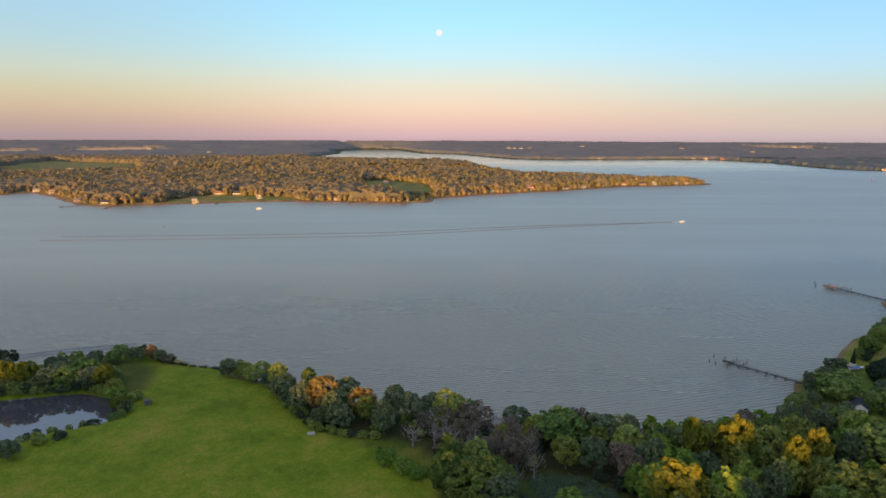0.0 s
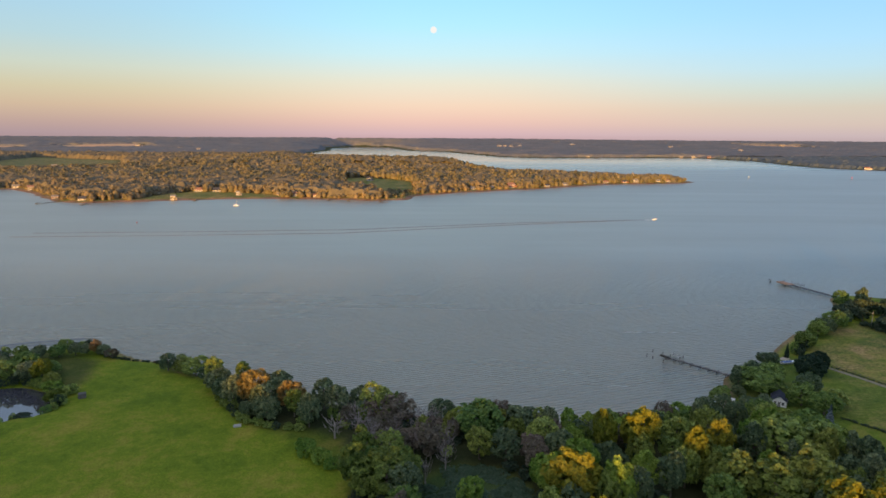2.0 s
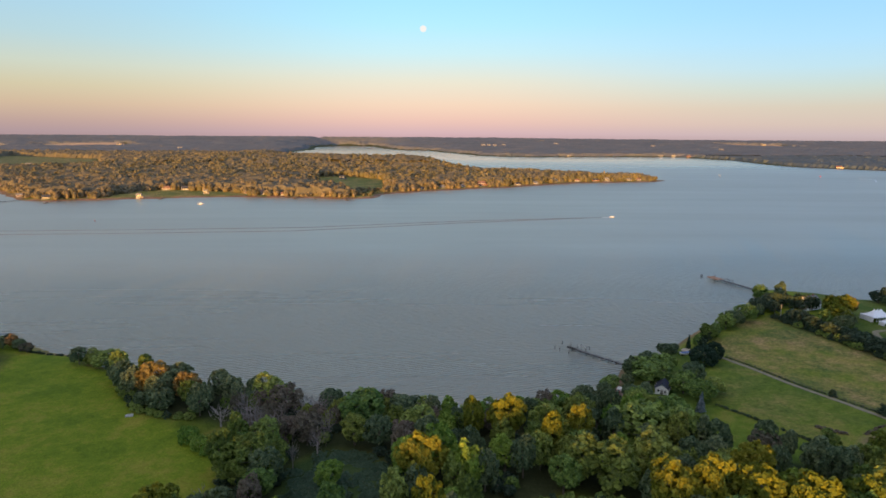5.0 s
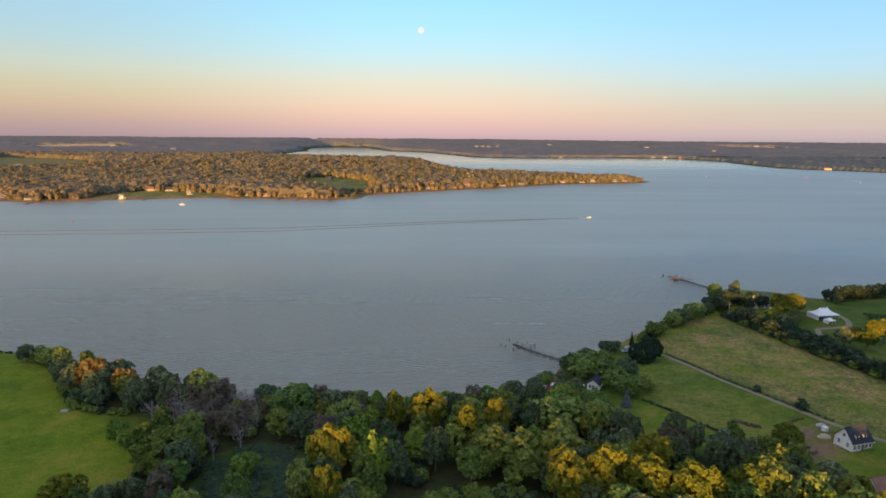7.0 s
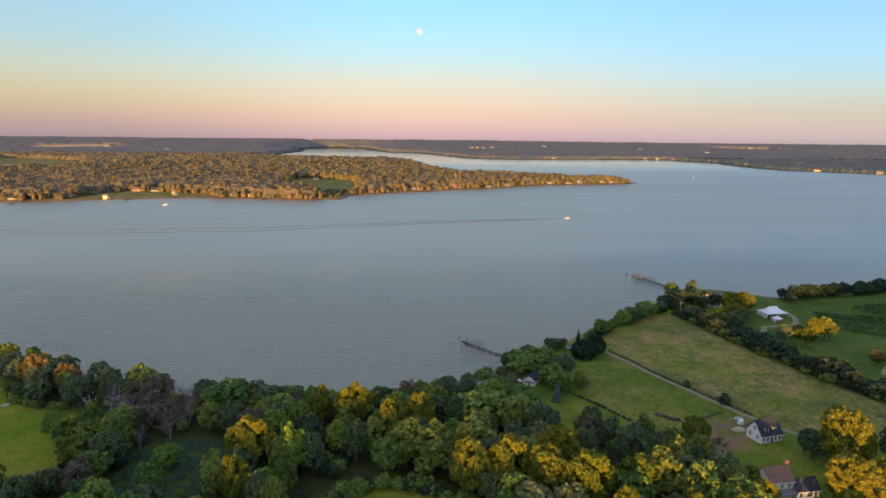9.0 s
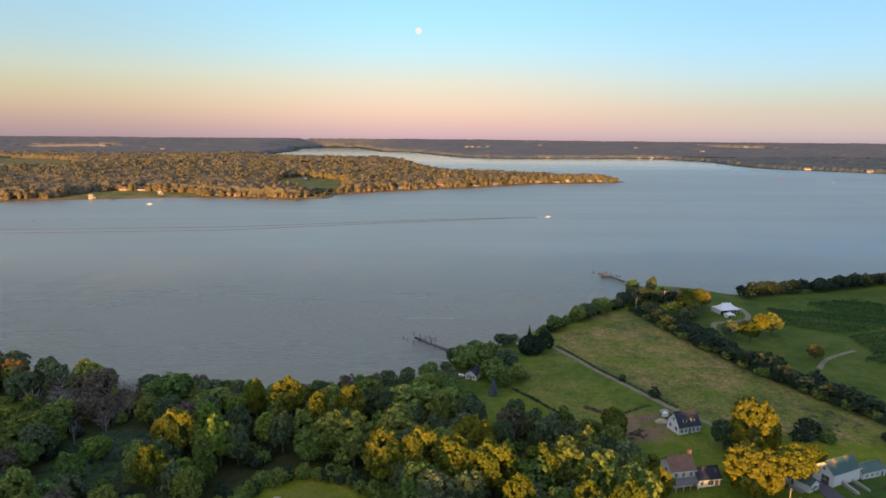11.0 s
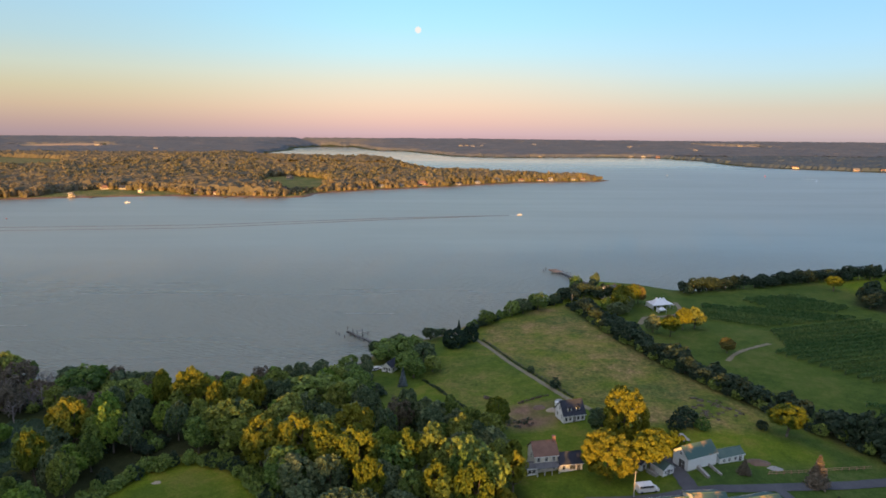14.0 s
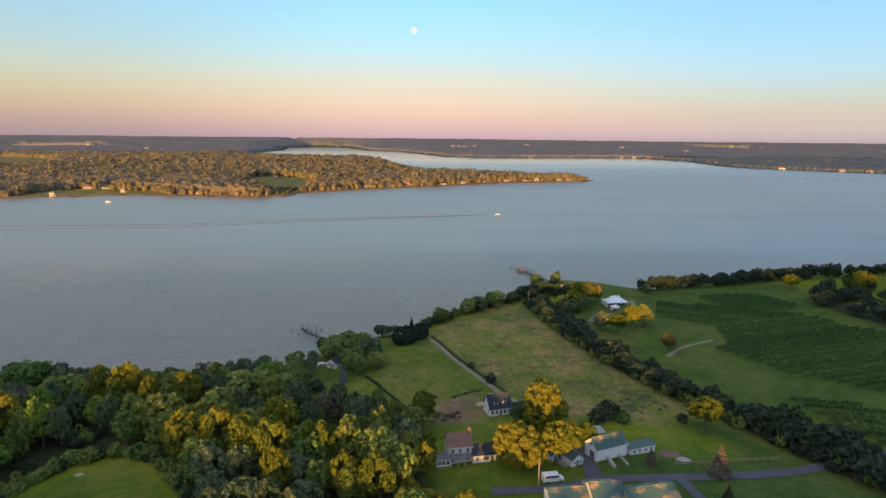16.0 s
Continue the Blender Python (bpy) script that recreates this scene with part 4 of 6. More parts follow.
stand("bank_bushes", "bushes and small trees on the river bank", belt([(204, 258), (213, 271), (228, 288), (245, 302), (262, 314)], 2.5, 2.6, ["bush0", "bush1", "darkL"], (1.8, 3.2), (2.5, 5.5), 17))
stand("marsh_scrub", "low blue-green reeds and scrub in a marshy hollow", fill(MARSH, 0.1, ["reed"], (2.0, 3.2), (0.5, 1.0), 120, (), 16, []) + fill(DEADGROVE, 0.2, ["bush1", "bush0", "brownL"], (1.4, 2.6), (1.6, 4), 60, (), 18, []))

def blobs(name, label, places, mat, rng, sprays=20, rough=0.35, kind="stuff", core=True, spread_=2.2):
    """Many small crowns as one mesh of leaf sprays: places (n, 5): x, y, z, radius, height."""
    n = len(places)
    d = rng.normal(0, 1, (n, sprays, 3))
    d[..., 2] = np.abs(d[..., 2]) * 1.1 - 0.45
    d /= np.linalg.norm(d, axis=2)[..., None]
    q = d * rng.uniform(1 - rough, 1.0, (n, sprays, 1))
    p = places[:, None]
    c = np.stack([p[..., 0] + q[..., 0] * p[..., 3], p[..., 1] + q[..., 1] * p[..., 3], p[..., 2] + p[..., 4] * (0.52 + 0.48 * q[..., 2])], -1).reshape(-1, 3)
    size = np.repeat(places[:, 3] * spread_ / math.sqrt(sprays), sprays)[:, None]
    v, f = leaf_quads(c, d.reshape(-1, 3), size, rng, 0.3)
    if core:
        # a lumpy rounded crown under the sprays
        SD = 6
        ring, a = np.array([(0.05, 0.8), (0.5, 1.0), (0.82, 0.68), (1.0, 0.03)]), np.arange(SD) * 2 * math.pi / SD
        rings = len(ring)
        k = rng.uniform(0.62, 0.92, (n, rings, SD)) * ring[None, :, 1, None] * places[:, 3, None, None]
        zz = places[:, 2, None, None] + places[:, 4, None, None] * ring[None, :, 0, None] * rng.uniform(0.92, 1.0, (n, rings, SD))
        turn = a + rng.uniform(0, 6.28, (n, 1, 1))
        cv = np.stack([places[:, 0, None, None] + k * np.cos(turn), places[:, 1, None, None] + k * np.sin(turn), zz], -1).reshape(-1, 3)
        j = np.arange(SD)
        one = np.concatenate([np.stack([r * SD + j, r * SD + (j + 1) % SD, r * SD + SD + (j + 1) % SD, r * SD + SD + j], 1) for r in range(rings - 1)])
        cf = (one[None] + np.arange(n)[:, None, None] * rings * SD).reshape(-1, 4)
        f = np.concatenate([f, cf + len(v)])
        v = np.concatenate([v, cv])
        me = mesh_from(name, v, f, mat)
        me.polygons.foreach_set("use_smooth", np.arange(len(f)) >= len(f) - len(cf))
        return tagged(new(name, me), label, "woods", kind=kind)
    return tagged(new(name, mesh_from(name, v, f, mat)), label, "woods", kind=kind)


def scatter(rng, box, step, keep, r, h):
    x0, x1, y0, y1 = box
    xs, ys = np.meshgrid(np.arange(x0, x1, step), np.arange(y0, y1, step))
    xs = (xs + rng.uniform(-0.45, 0.45, xs.shape) * step).ravel()
    ys = (ys + rng.uniform(-0.45, 0.45, ys.shape) * step).ravel()
    ok = keep(xs, ys)
    xs, ys = xs[ok], ys[ok]
    n = len(xs)
    # lower growth along the bank
    low = np.clip(0.5 + inland(xs, ys, PENINSULA) / 70, 0.5, 1)
    tall = np.clip(1 + 0.2 * waves(xs, ys, 17.0, 4.0) + 0.16 * waves(xs, ys, 7.0, 1.0), 0.55, 1.3)
    return np.stack([xs, ys, height(xs, ys) - 0.5, rng.triangular(r[0], r[0] + 0.3 * (r[1] - r[0]), r[1], n) * (0.3 + 0.7 * low), rng.uniform(*h, n) * low * tall], 1)


rng = np.random.default_rng(5)
M_SIDING = worn("beige_siding", (0.2, 0.18, 0.16), (0.28, 0.25, 0.22), 0.5, 4, 0.7, bump=0.05)
FIELDS = [[(-1172, 1537), (-967, 1570), (-915, 1730), (-1171, 2193), (-1634, 2425), (-1470, 1931)],
          [(-180, 1250), (-150, 1130), (-90, 1060), (-60, 960), (-24, 955), (-20, 1020), (-14, 1110), (-30, 1200), (-47, 1290), (-145, 1383), (-195, 1363)],
          [(-440, 905), (-300, 950), (-250, 955), (-240, 985), (-300, 1020), (-420, 1030), (-450, 960)]] + STUBBLE


FAR = [(-772, 1103, 16, 20), (-716, 1062, 13, 30), (-523, 900, 17, 5), (-472, 925, 11, 0), (-395, 925, 10, 5), (-399, 1037, 20, 8), (-366, 1038, 22, 0), (-311, 981, 9, 4), (-241, 985, 12, 0),
       (-178, 968, 12, 8), (-75, 1010, 14, -10)]
FAR2 = [(88, 1118, 13, 35), (128, 1140, 14, 30), (166, 1166, 20, 25), (241, 1190, 13, 30), (283, 1222, 14, 30), (330, 1262, 14, 25), (386, 1292, 14, 15), (430, 1300, 15, 10), (456, 1306, 13, 10),
        (512, 1322, 14, 10), (535, 1326, 12, 20), (-130, 1290, 16, 0), (-590, 935, 12, 40), (-1120, 1750, 22, 0), (-215, 975, 9, 0), (50, 1085, 10, 35)]


def on_peninsula(margin):
    def keep(x, y):
        ok = inland(x, y, PENINSULA) > margin
        for f in FIELDS:
            ok &= ~inside(x, y, f)
        for hx, hy, w, _ in FAR + FAR2:
            ok &= (np.abs(x - hx) > w * 0.55) | (y > hy + w * 0.6) | (y < hy - 30)
        return ok & (np.abs(x) < 0.82 * (y + 60) + 120)
    return keep


blobs("peninsula_trees", "dense broadleaf woods on the far shore", scatter(rng, (-1100, 620, 870, 1180), 10.0, on_peninsula(8), (4.0, 11.5), (9, 15.5)), M_FAR, rng, 34, spread_=1.55)
blobs("peninsula_woods", "dense broadleaf woods behind the far shore", scatter(rng, (-1400, 620, 1180, 1700), 13.0, on_peninsula(9), (5.0, 13.5), (11, 17)), M_FAR, rng, 14, spread_=1.5)
blobs("peninsula_ridge_woods", "broadleaf woods on the rise behind the far shore", scatter(rng, (-900, 200, 1700, 2350), 13.5, on_peninsula(10), (5, 13), (12, 18)), M_FAR, rng, 8, spread_=1.4)
blobs("clearing_trees", "low trees and bushes below the far clearing", scatter(rng, (-190, -20, 940, 1080), 11, lambda x, y: inside(x, y, FIELDS[1]) & (inland(x, y, PENINSULA) > 5), (2.5, 4.5), (4, 7)), M_FAR, rng, 8)
def on_far(x, y):
    ok = (inland(x, y, FARLAND) > 10) | (inland(x, y, PENINSULA) > 10) | (inland(x, y, HEADLAND) > 10)
    for f in FIELDS:
        ok &= ~inside(x, y, f)
    return ok & (np.abs(x) < 0.8 * y + 300)


def canopy_sheet(name, label, box, step, keep, lift, bumps, mat, rng):
    """Distant woods as one closed canopy with an uneven top."""
    x0, x1, y0, y1 = box
    xs, ys = np.meshgrid(np.arange(x0, x1, step), np.arange(y0, y1, step))
    xs, ys = xs + rng.uniform(-0.4, 0.4, xs.shape) * step, ys + rng.uniform(-0.4, 0.4, ys.shape) * step
    ok = keep(xs.ravel(), ys.ravel()).reshape(xs.shape)
    base = height(xs.ravel(), ys.ravel()).reshape(xs.shape)
    inner = ok.copy()
    inner[1:] &= ok[:-1]
    inner[:-1] &= ok[1:]
    inner[:, 1:] &= ok[:, :-1]
    inner[:, :-1] &= ok[:, 1:]
    edge = inner.copy()
    inner[:, 1:] &= edge[:, :-1]
    inner[:, :-1] &= edge[:, 1:]
    top = base + np.where(inner, lift + rng.normal(0, bumps, xs.shape) + bumps * waves(xs, ys, step * 4), -0.6)
    idx = np.arange(xs.size).reshape(xs.shape)
    q = np.stack([idx[:-1, :-1], idx[:-1, 1:], idx[1:, 1:], idx[1:, :-1]], -1)
    m = ok[:-1, :-1] & ok[:-1, 1:] & ok[1:, 1:] & ok[1:, :-1]
    return tagged(new(name, mesh_from(name, np.stack([xs, ys, top], -1).reshape(-1, 3), q[m], mat, False)), label, "woods", kind="stuff")


# filler sheet added to soften the dark gaps between far crowns
canopy_sheet("peninsula_gap_fill", "filler canopy closing dark gaps in the far shore woods", (-1400, 620, 880, 1700), 8, on_peninsula(11), 11.0, 2.2, M_CANOPY, rng)
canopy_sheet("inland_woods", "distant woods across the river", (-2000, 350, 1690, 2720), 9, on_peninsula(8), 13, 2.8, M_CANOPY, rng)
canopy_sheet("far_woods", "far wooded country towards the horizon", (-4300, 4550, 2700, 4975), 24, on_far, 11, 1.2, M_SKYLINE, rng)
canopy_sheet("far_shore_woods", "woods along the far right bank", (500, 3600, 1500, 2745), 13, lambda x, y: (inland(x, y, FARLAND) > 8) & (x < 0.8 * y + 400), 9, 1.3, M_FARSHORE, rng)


# unseen treetops behind the farm, heights set to shape the shade, west to east
SHADE_TOPS = [(-900, 33), (-275, 33), (-262, 31), (-200, 31), (-185, 33.5), (-142, 34), (-134, 29.5), (-121, 29.5), (-117, 33), (-113, 30), (-106, 30), (-102, 34), (-63, 34), (-61.5, 29), (-57.5, 29),
            (-56, 34), (60, 34), (100, 33), (130, 30), (146, 29), (150, 26), (180, 26), (186, 26.5), (190, 28.5), (200, 28.5), (202, 34), (205, 34), (207, 28), (209, 26), (215, 26), (217, 35), (222, 35),
            (224, 32), (227, 32), (229, 28), (234, 28), (237, 34), (250, 36), (262, 43), (290, 46), (306, 44), (312, 37), (326, 37), (334, 46), (350, 48), (362, 42), (376, 42), (390, 49), (800, 49)]


def belt_top(x):
    return np.interp(x, [p[0] for p in SHADE_TOPS], [p[1] for p in SHADE_TOPS])


# belt of trees added out of view to block the low sun
bx = np.arange(-800, 800, 5.0)
bx = np.concatenate([bx, bx + 2.5, bx + 1.2])
by = np.concatenate([np.full(320, -66.0), np.full(320, -73.0), np.full(320, -80.0)]) + rng.uniform(-3, 3, 960)
bg = height(bx, by) - 0.5
blobs("woods_behind", "unseen tall wood behind the farm, shaped to cast its shade", np.stack([bx, by, bg, rng.uniform(4, 6, 960), np.maximum(belt_top(bx) - bg + rng.uniform(-2, 2, 960), 8)], 1), M_LEAF[0], rng, 40)


# ---- buildings ----
def pyd(name, verts, faces, mat):
    me = bpy.data.meshes.new(name)
    me.from_pydata([tuple(v) for v in verts], [], faces)
    me.update()
    me.materials.append(mat)
    return me


def boxes(*rows):
    """Boxes as one mesh's verts and faces: rows of x0, x1, y0, y1, z0, z1."""
    vs, fs = [], []
    for x0, x1, y0, y1, z0, z1 in rows:
        o = len(vs)
        vs += [(x0, y0, z0), (x1, y0, z0), (x1, y1, z0), (x0, y1, z0), (x0, y0, z1), (x1, y0, z1), (x1, y1, z1), (x0, y1, z1)]
        fs += [tuple(o + i for i in f) for f in ((0, 3, 2, 1), (4, 5, 6, 7), (0, 1, 5, 4), (1, 2, 6, 5), (2, 3, 7, 6), (3, 0, 4, 7))]
    return vs, fs


def prism(profile, x0, x1):
    """A solid of a profile in y and z, drawn out along x."""
    n = len(profile)
    vs = [(x0, y, z) for y, z in profile] + [(x1, y, z) for y, z in profile]
    fs = [tuple(range(n))[::-1], tuple(range(n, 2 * n))]
    fs += [(i, (i + 1) % n, n + (i + 1) % n, n + i) for i in range(n)]
    return vs, fs


def thing(name, label, category, x, y, rot, z=None, group=""):
    ob = tagged(new(name), label, category, group)
    ob.matrix_basis = pose(x, y, G(x, y) if z is None else z, 0, 0, rot)
    return ob


def opening(parent, name, u, z, w, h, side, W, L, frame_mat, glass=True):
    """A framed window or door on a wall; side: front, rear, left or right."""
    t = 0.08
    v, f = boxes((-w / 2 - t, w / 2 + t, -0.05, 0.03, -t, 0), (-w / 2 - t, w / 2 + t, -0.05, 0.03, h, h + t), (-w / 2 - t, -w / 2, -0.05, 0.03, 0, h), (w / 2, w / 2 + t, -0.05, 0.03, 0, h),
                 (-0.025, 0.025, -0.04, 0.03, 0, h), (-w / 2, w / 2, -0.04, 0.03, h / 2 - 0.025, h / 2 + 0.025))
    m = {"front": pose(u, -W / 2, z), "rear": pose(u, W / 2, z, 0, 0, 180), "left": pose(-L / 2, u, z, 0, 0, -90), "right": pose(L / 2, u, z, 0, 0, 90)}[side]
    fr = part(name, pyd(name, v, f, frame_mat), parent, at=m)
    part("pane" if glass else "leaf", pyd("pane", *boxes((-w / 2, w / 2, -0.02, 0.02, 0, h)), M_GLASS if glass else M_TIMBER), fr)


def gable_house(name, label, category, x, y, rot, L, W, hw, hr, wall, roof, front=(), left=(), right=(), doors=(), chimney=None, dormers=(), over=0.35, z=None, footing=1.2):
    ob = thing(name, label, category, x, y, rot, z)
    part("wall", pyd("wall", *prism([(-W / 2, -footing), (W / 2, -footing), (W / 2, hw), (0, hr), (-W / 2, hw)], -L / 2, L / 2), wall), ob)
    k = (hr - hw) / (W / 2)
    e = W / 2 + over
    ze, t = hw - over * k, 0.16
    v1, f1 = prism([(-e, ze + 0.03), (0, hr + 0.03), (0, hr + 0.03 + t), (-e, ze + 0.03 + t)], -L / 2 - over, L / 2 + over)
    v2, f2 = prism([(0, hr + 0.03), (e, ze + 0.03), (e, ze + 0.03 + t), (0, hr + 0.03 + t)], -L / 2 - over, L / 2 + over)
    rf = part("roof", pyd("roof", *merge([(v1, f1), (v2, f2)]), roof), ob)
    part("ridge_cap", pyd("ridge_cap", *prism([(-0.18, hr + 0.14 - 0.18 * k), (0, hr + 0.22 + t), (0.18, hr + 0.14 - 0.18 * k)], -L / 2 - over, L / 2 + over), roof), rf)
    for sgn in (-1, 1):
        part("gutter", pyd("gutter", *boxes((-L / 2 - over, L / 2 + over, min(sgn * e, sgn * (e + 0.03)), max(sgn * e, sgn * (e + 0.03)), ze - 0.06, ze + 0.2)), M_WHITE), ob)
    for u, zz, w, h in front:
        opening(ob, "window", u, zz, w, h, "front", W, L, M_WHITE)
    for u, zz, w, h in left:
        opening(ob, "window", u, zz, w, h, "left", W, L, M_WHITE)
    for u, zz, w, h in right:
        opening(ob, "window", u, zz, w, h, "right", W, L, M_WHITE)
    for u, zz, w, h, side in doors:
        opening(ob, "door", u, zz, w, h, side, W, L, M_WHITE, False)
    if chimney:
        cx, cy, cw, ch, cm = chimney
        part("chimney", pyd("chimney", *boxes((cx - cw / 2, cx + cw / 2, cy - cw / 2, cy + cw / 2, hw, hr + ch), (cx - cw / 2 - 0.08, cx + cw / 2 + 0.08, cy - cw / 2 - 0.08, cy + cw / 2 + 0.08, hr + ch, hr + ch + 0.15)), cm), ob)
    for u in dormers:
        w, y0 = 1.25, -W / 2 + 0.75
        zb = hw + (W / 2 + y0) * k
        d = part("dormer", pyd("dormer", *boxes((u - w / 2, u + w / 2, y0, -0.4, zb - 0.3, zb + 1.25)), wall), ob)
        pv, pf = prism([(-w / 2 - 0.15, 0), (w / 2 + 0.15, 0), (0, 0.75)], 0, W / 2 - 0.4)
        pv = [(u + a, y0 - 0.15 + c, zb + 1.2 + b) for c, a, b in pv]
        part("dormer_roof", pyd("dormer_roof", pv, [q[::-1] for q in pf], roof), d)
        v, f = boxes((u - 0.38, u + 0.38, y0 - 0.03, y0 + 0.02, zb + 0.2, zb + 1.1))
        part("dormer_window", pyd("dormer_window", v, f, M_GLASS), d)
    return ob


gable_house("house", "small white cape house with a dark slate-blue roof and two dormers", "house", 231.6, 147.3, 14, 7.8, 6.4, 2.7, 6.4, M_WHITE, M_SLATE,
            front=[(-3.0, 0.8, 0.8, 1.3), (-1.5, 0.8, 0.8, 1.3), (1.4, 0.8, 0.8, 1.3), (3.0, 0.8, 0.8, 1.3)], left=[(-1.5, 0.9, 0.8, 1.3), (1.5, 0.9, 0.8, 1.3), (0, 3.6, 0.8, 1.1)],
            right=[(-1.5, 0.9, 0.8, 1.3), (1.5, 0.9, 0.8, 1.3)], doors=[(0, 0, 0.95, 2.05, "front")], dormers=(-1.5, 1.5))
h2 = gable_house("farmhouse", "two-storey cream farmhouse with a red-brown roof among trees", "house", 216.2, 115.6, 9, 6.8, 6.0, 5.2, 7.9, M_CREAM, M_REDROOF,
                 front=[(-2.2, 3.4, 0.8, 1.3), (0, 3.4, 0.8, 1.3), (2.2, 3.4, 0.8, 1.3), (-2.2, 0.8, 0.8, 1.4), (2.2, 0.8, 0.8, 1.4)], left=[(0, 3.4, 0.8, 1.3)], right=[(1.6, 3.4, 0.8, 1.3)],
                 chimney=(3.1, 0.0, 0.8, 1.3, M_BRICK))
part("porch_roof", pyd("porch_roof", *prism([(-5.2, 2.5), (-3.0, 3.0), (-3.0, 3.15), (-5.2, 2.65)], -3.4, 3.4), M_GREYROOF), h2, "grey lean-to porch roof")
for k in range(4):
    part("porch_post", pyd("porch_post", *boxes((-3.2 + k * 2.1, -3.05 + k * 2.1, -5.1, -4.95, -1, 2.55)), M_WHITE), h2)
gable_house("house_wing", "single-storey white wing with a dark roof beside the farmhouse", "house", 223.4, 114.6, 9, 6.6, 4.6, 2.5, 4.6, M_WHITE, M_SLATE,
            front=[(-2.2, 0.8, 0.8, 1.2), (0.4, 0.7, 1.6, 1.4)], doors=[(2.2, 0, 0.95, 2.05, "front")])
gable_house("sunroom", "low white sunroom with wide windows at the farmhouse", "house", 211.6, 112.6, 9, 4.0, 3.2, 2.3, 3.0, M_WHITE, M_GREYROOF,
            front=[(-1.2, 0.7, 0.9, 1.3), (0, 0.7, 0.9, 1.3), (1.2, 0.7, 0.9, 1.3)])
gable_house("barn", "large white barn with a green metal roof", "barn", 259.0, 113.2, 20.5, 10.4, 5.6, 3.7, 6.0, M_WHITE, M_SUNPATCHROOF,
            left=[(0, 3.8, 0.7, 0.8)], doors=[(-0.6, 0, 2.2, 2.4, "left")], over=0.3)
gable_house("barn_annex", "low white annex with a dark green roof beside the barn", "shed", 269.4, 115.6, 17, 8.6, 4.0, 2.0, 3.2, M_WHITE, M_GREENROOF,
            front=[(-2.8, 0.7, 0.8, 0.8), (-0.9, 0.7, 0.8, 0.8), (1.2, 0.7, 0.8, 0.8)], doors=[(3.0, 0, 0.9, 1.85, "front")], over=0.25)
gable_house("garden_shed", "small white shed with a dark roof", "shed", 242.8, 113.0, 115, 4.6, 2.4, 1.9, 2.8, M_WHITE, M_SLATE, doors=[(0, 0, 0.9, 1.7, "left")], over=0.2)
gable_house("workshop", "small white workshop with a grey-green roof", "shed", 248.2, 110.0, 115, 5.4, 4.0, 2.2, 3.5, M_WHITE, M_GREENROOF, left=[(-1.1, 0.8, 0.7, 0.8), (1.1, 0.8, 0.7, 0.8)],
            doors=[(0, 0, 0.9, 1.9, "left")], front=[(0, 0.8, 0.8, 0.8)], over=0.25)
lean = thing("lean_to", "weathered low lean-to roof behind the barn", "shed", 259.2, 124.6, 15)
part("roof", pyd("roof", *prism([(-1.8, 1.9), (1.8, 2.4), (1.8, 2.5), (-1.8, 2.0)], -2.7, 2.7), M_CONCRETE), lean)
for px_, py_ in ((-2.5, -1.6), (2.5, -1.6), (-2.5, 1.6), (2.5, 1.6)):
    part("post", pyd("post", *boxes((px_ - 0.07, px_ + 0.07, py_ - 0.07, py_ + 0.07, -0.5, 2.0 if py_ < 0 else 2.4)), M_TIMBER), lean)
gable_house("equipment_shed", "long low shed with a green metal roof", "shed", 242.0, 89.5, 6, 10.0, 5.5, 2.8, 4.2, M_WHITE, M_SUNPATCHROOF, front=[(-2.5, 0.9, 1, 0.9), (2, 0.9, 1, 0.9)], over=0.3)
gable_house("dairy_barn", "gabled barn with a green metal roof, tan sun patches in its colour", "barn", 251.0, 88.6, 4, 7.8, 9.2, 3.2, 5.6, M_CREAM, M_SUNPATCHROOF, over=0.35)
gable_house("long_barn", "long low barn with a green metal roof, sun patches in its colour", "barn", 261.6, 87.2, 12, 13.0, 7.0, 2.8, 4.6, M_WHITE, M_SUNPATCHROOF, right=[(0, 1.0, 1.0, 0.9)], over=0.35)
gable_house("boathouse", "small white shore cottage with a dark roof under trees", "house", 166.8, 206.6, 62, 6.6, 5.0, 2.4, 4.3, M_WHITE, M_SLATE, front=[(-1.8, 0.8, 0.8, 1.2), (1.6, 0.8, 0.8, 1.2)],
            left=[(-1.3, 0.8, 0.8, 1.2), (1.3, 0.8, 0.8, 1.2)], doors=[(0, 0, 0.95, 2.0, "left")])
gable_house("shore_house", "grey-roofed white house hidden among shore trees", "house", 298.0, 322.0, 20, 11, 8, 4.2, 7.6, M_WHITE, M_GREYROOF, front=[(-4, 1, 0.9, 1.3), (-1.3, 1, 0.9, 1.3), (1.3, 1, 0.9, 1.3), (4, 1, 0.9, 1.3)],
            chimney=(3, 0, 0.8, 1, M_BRICK))


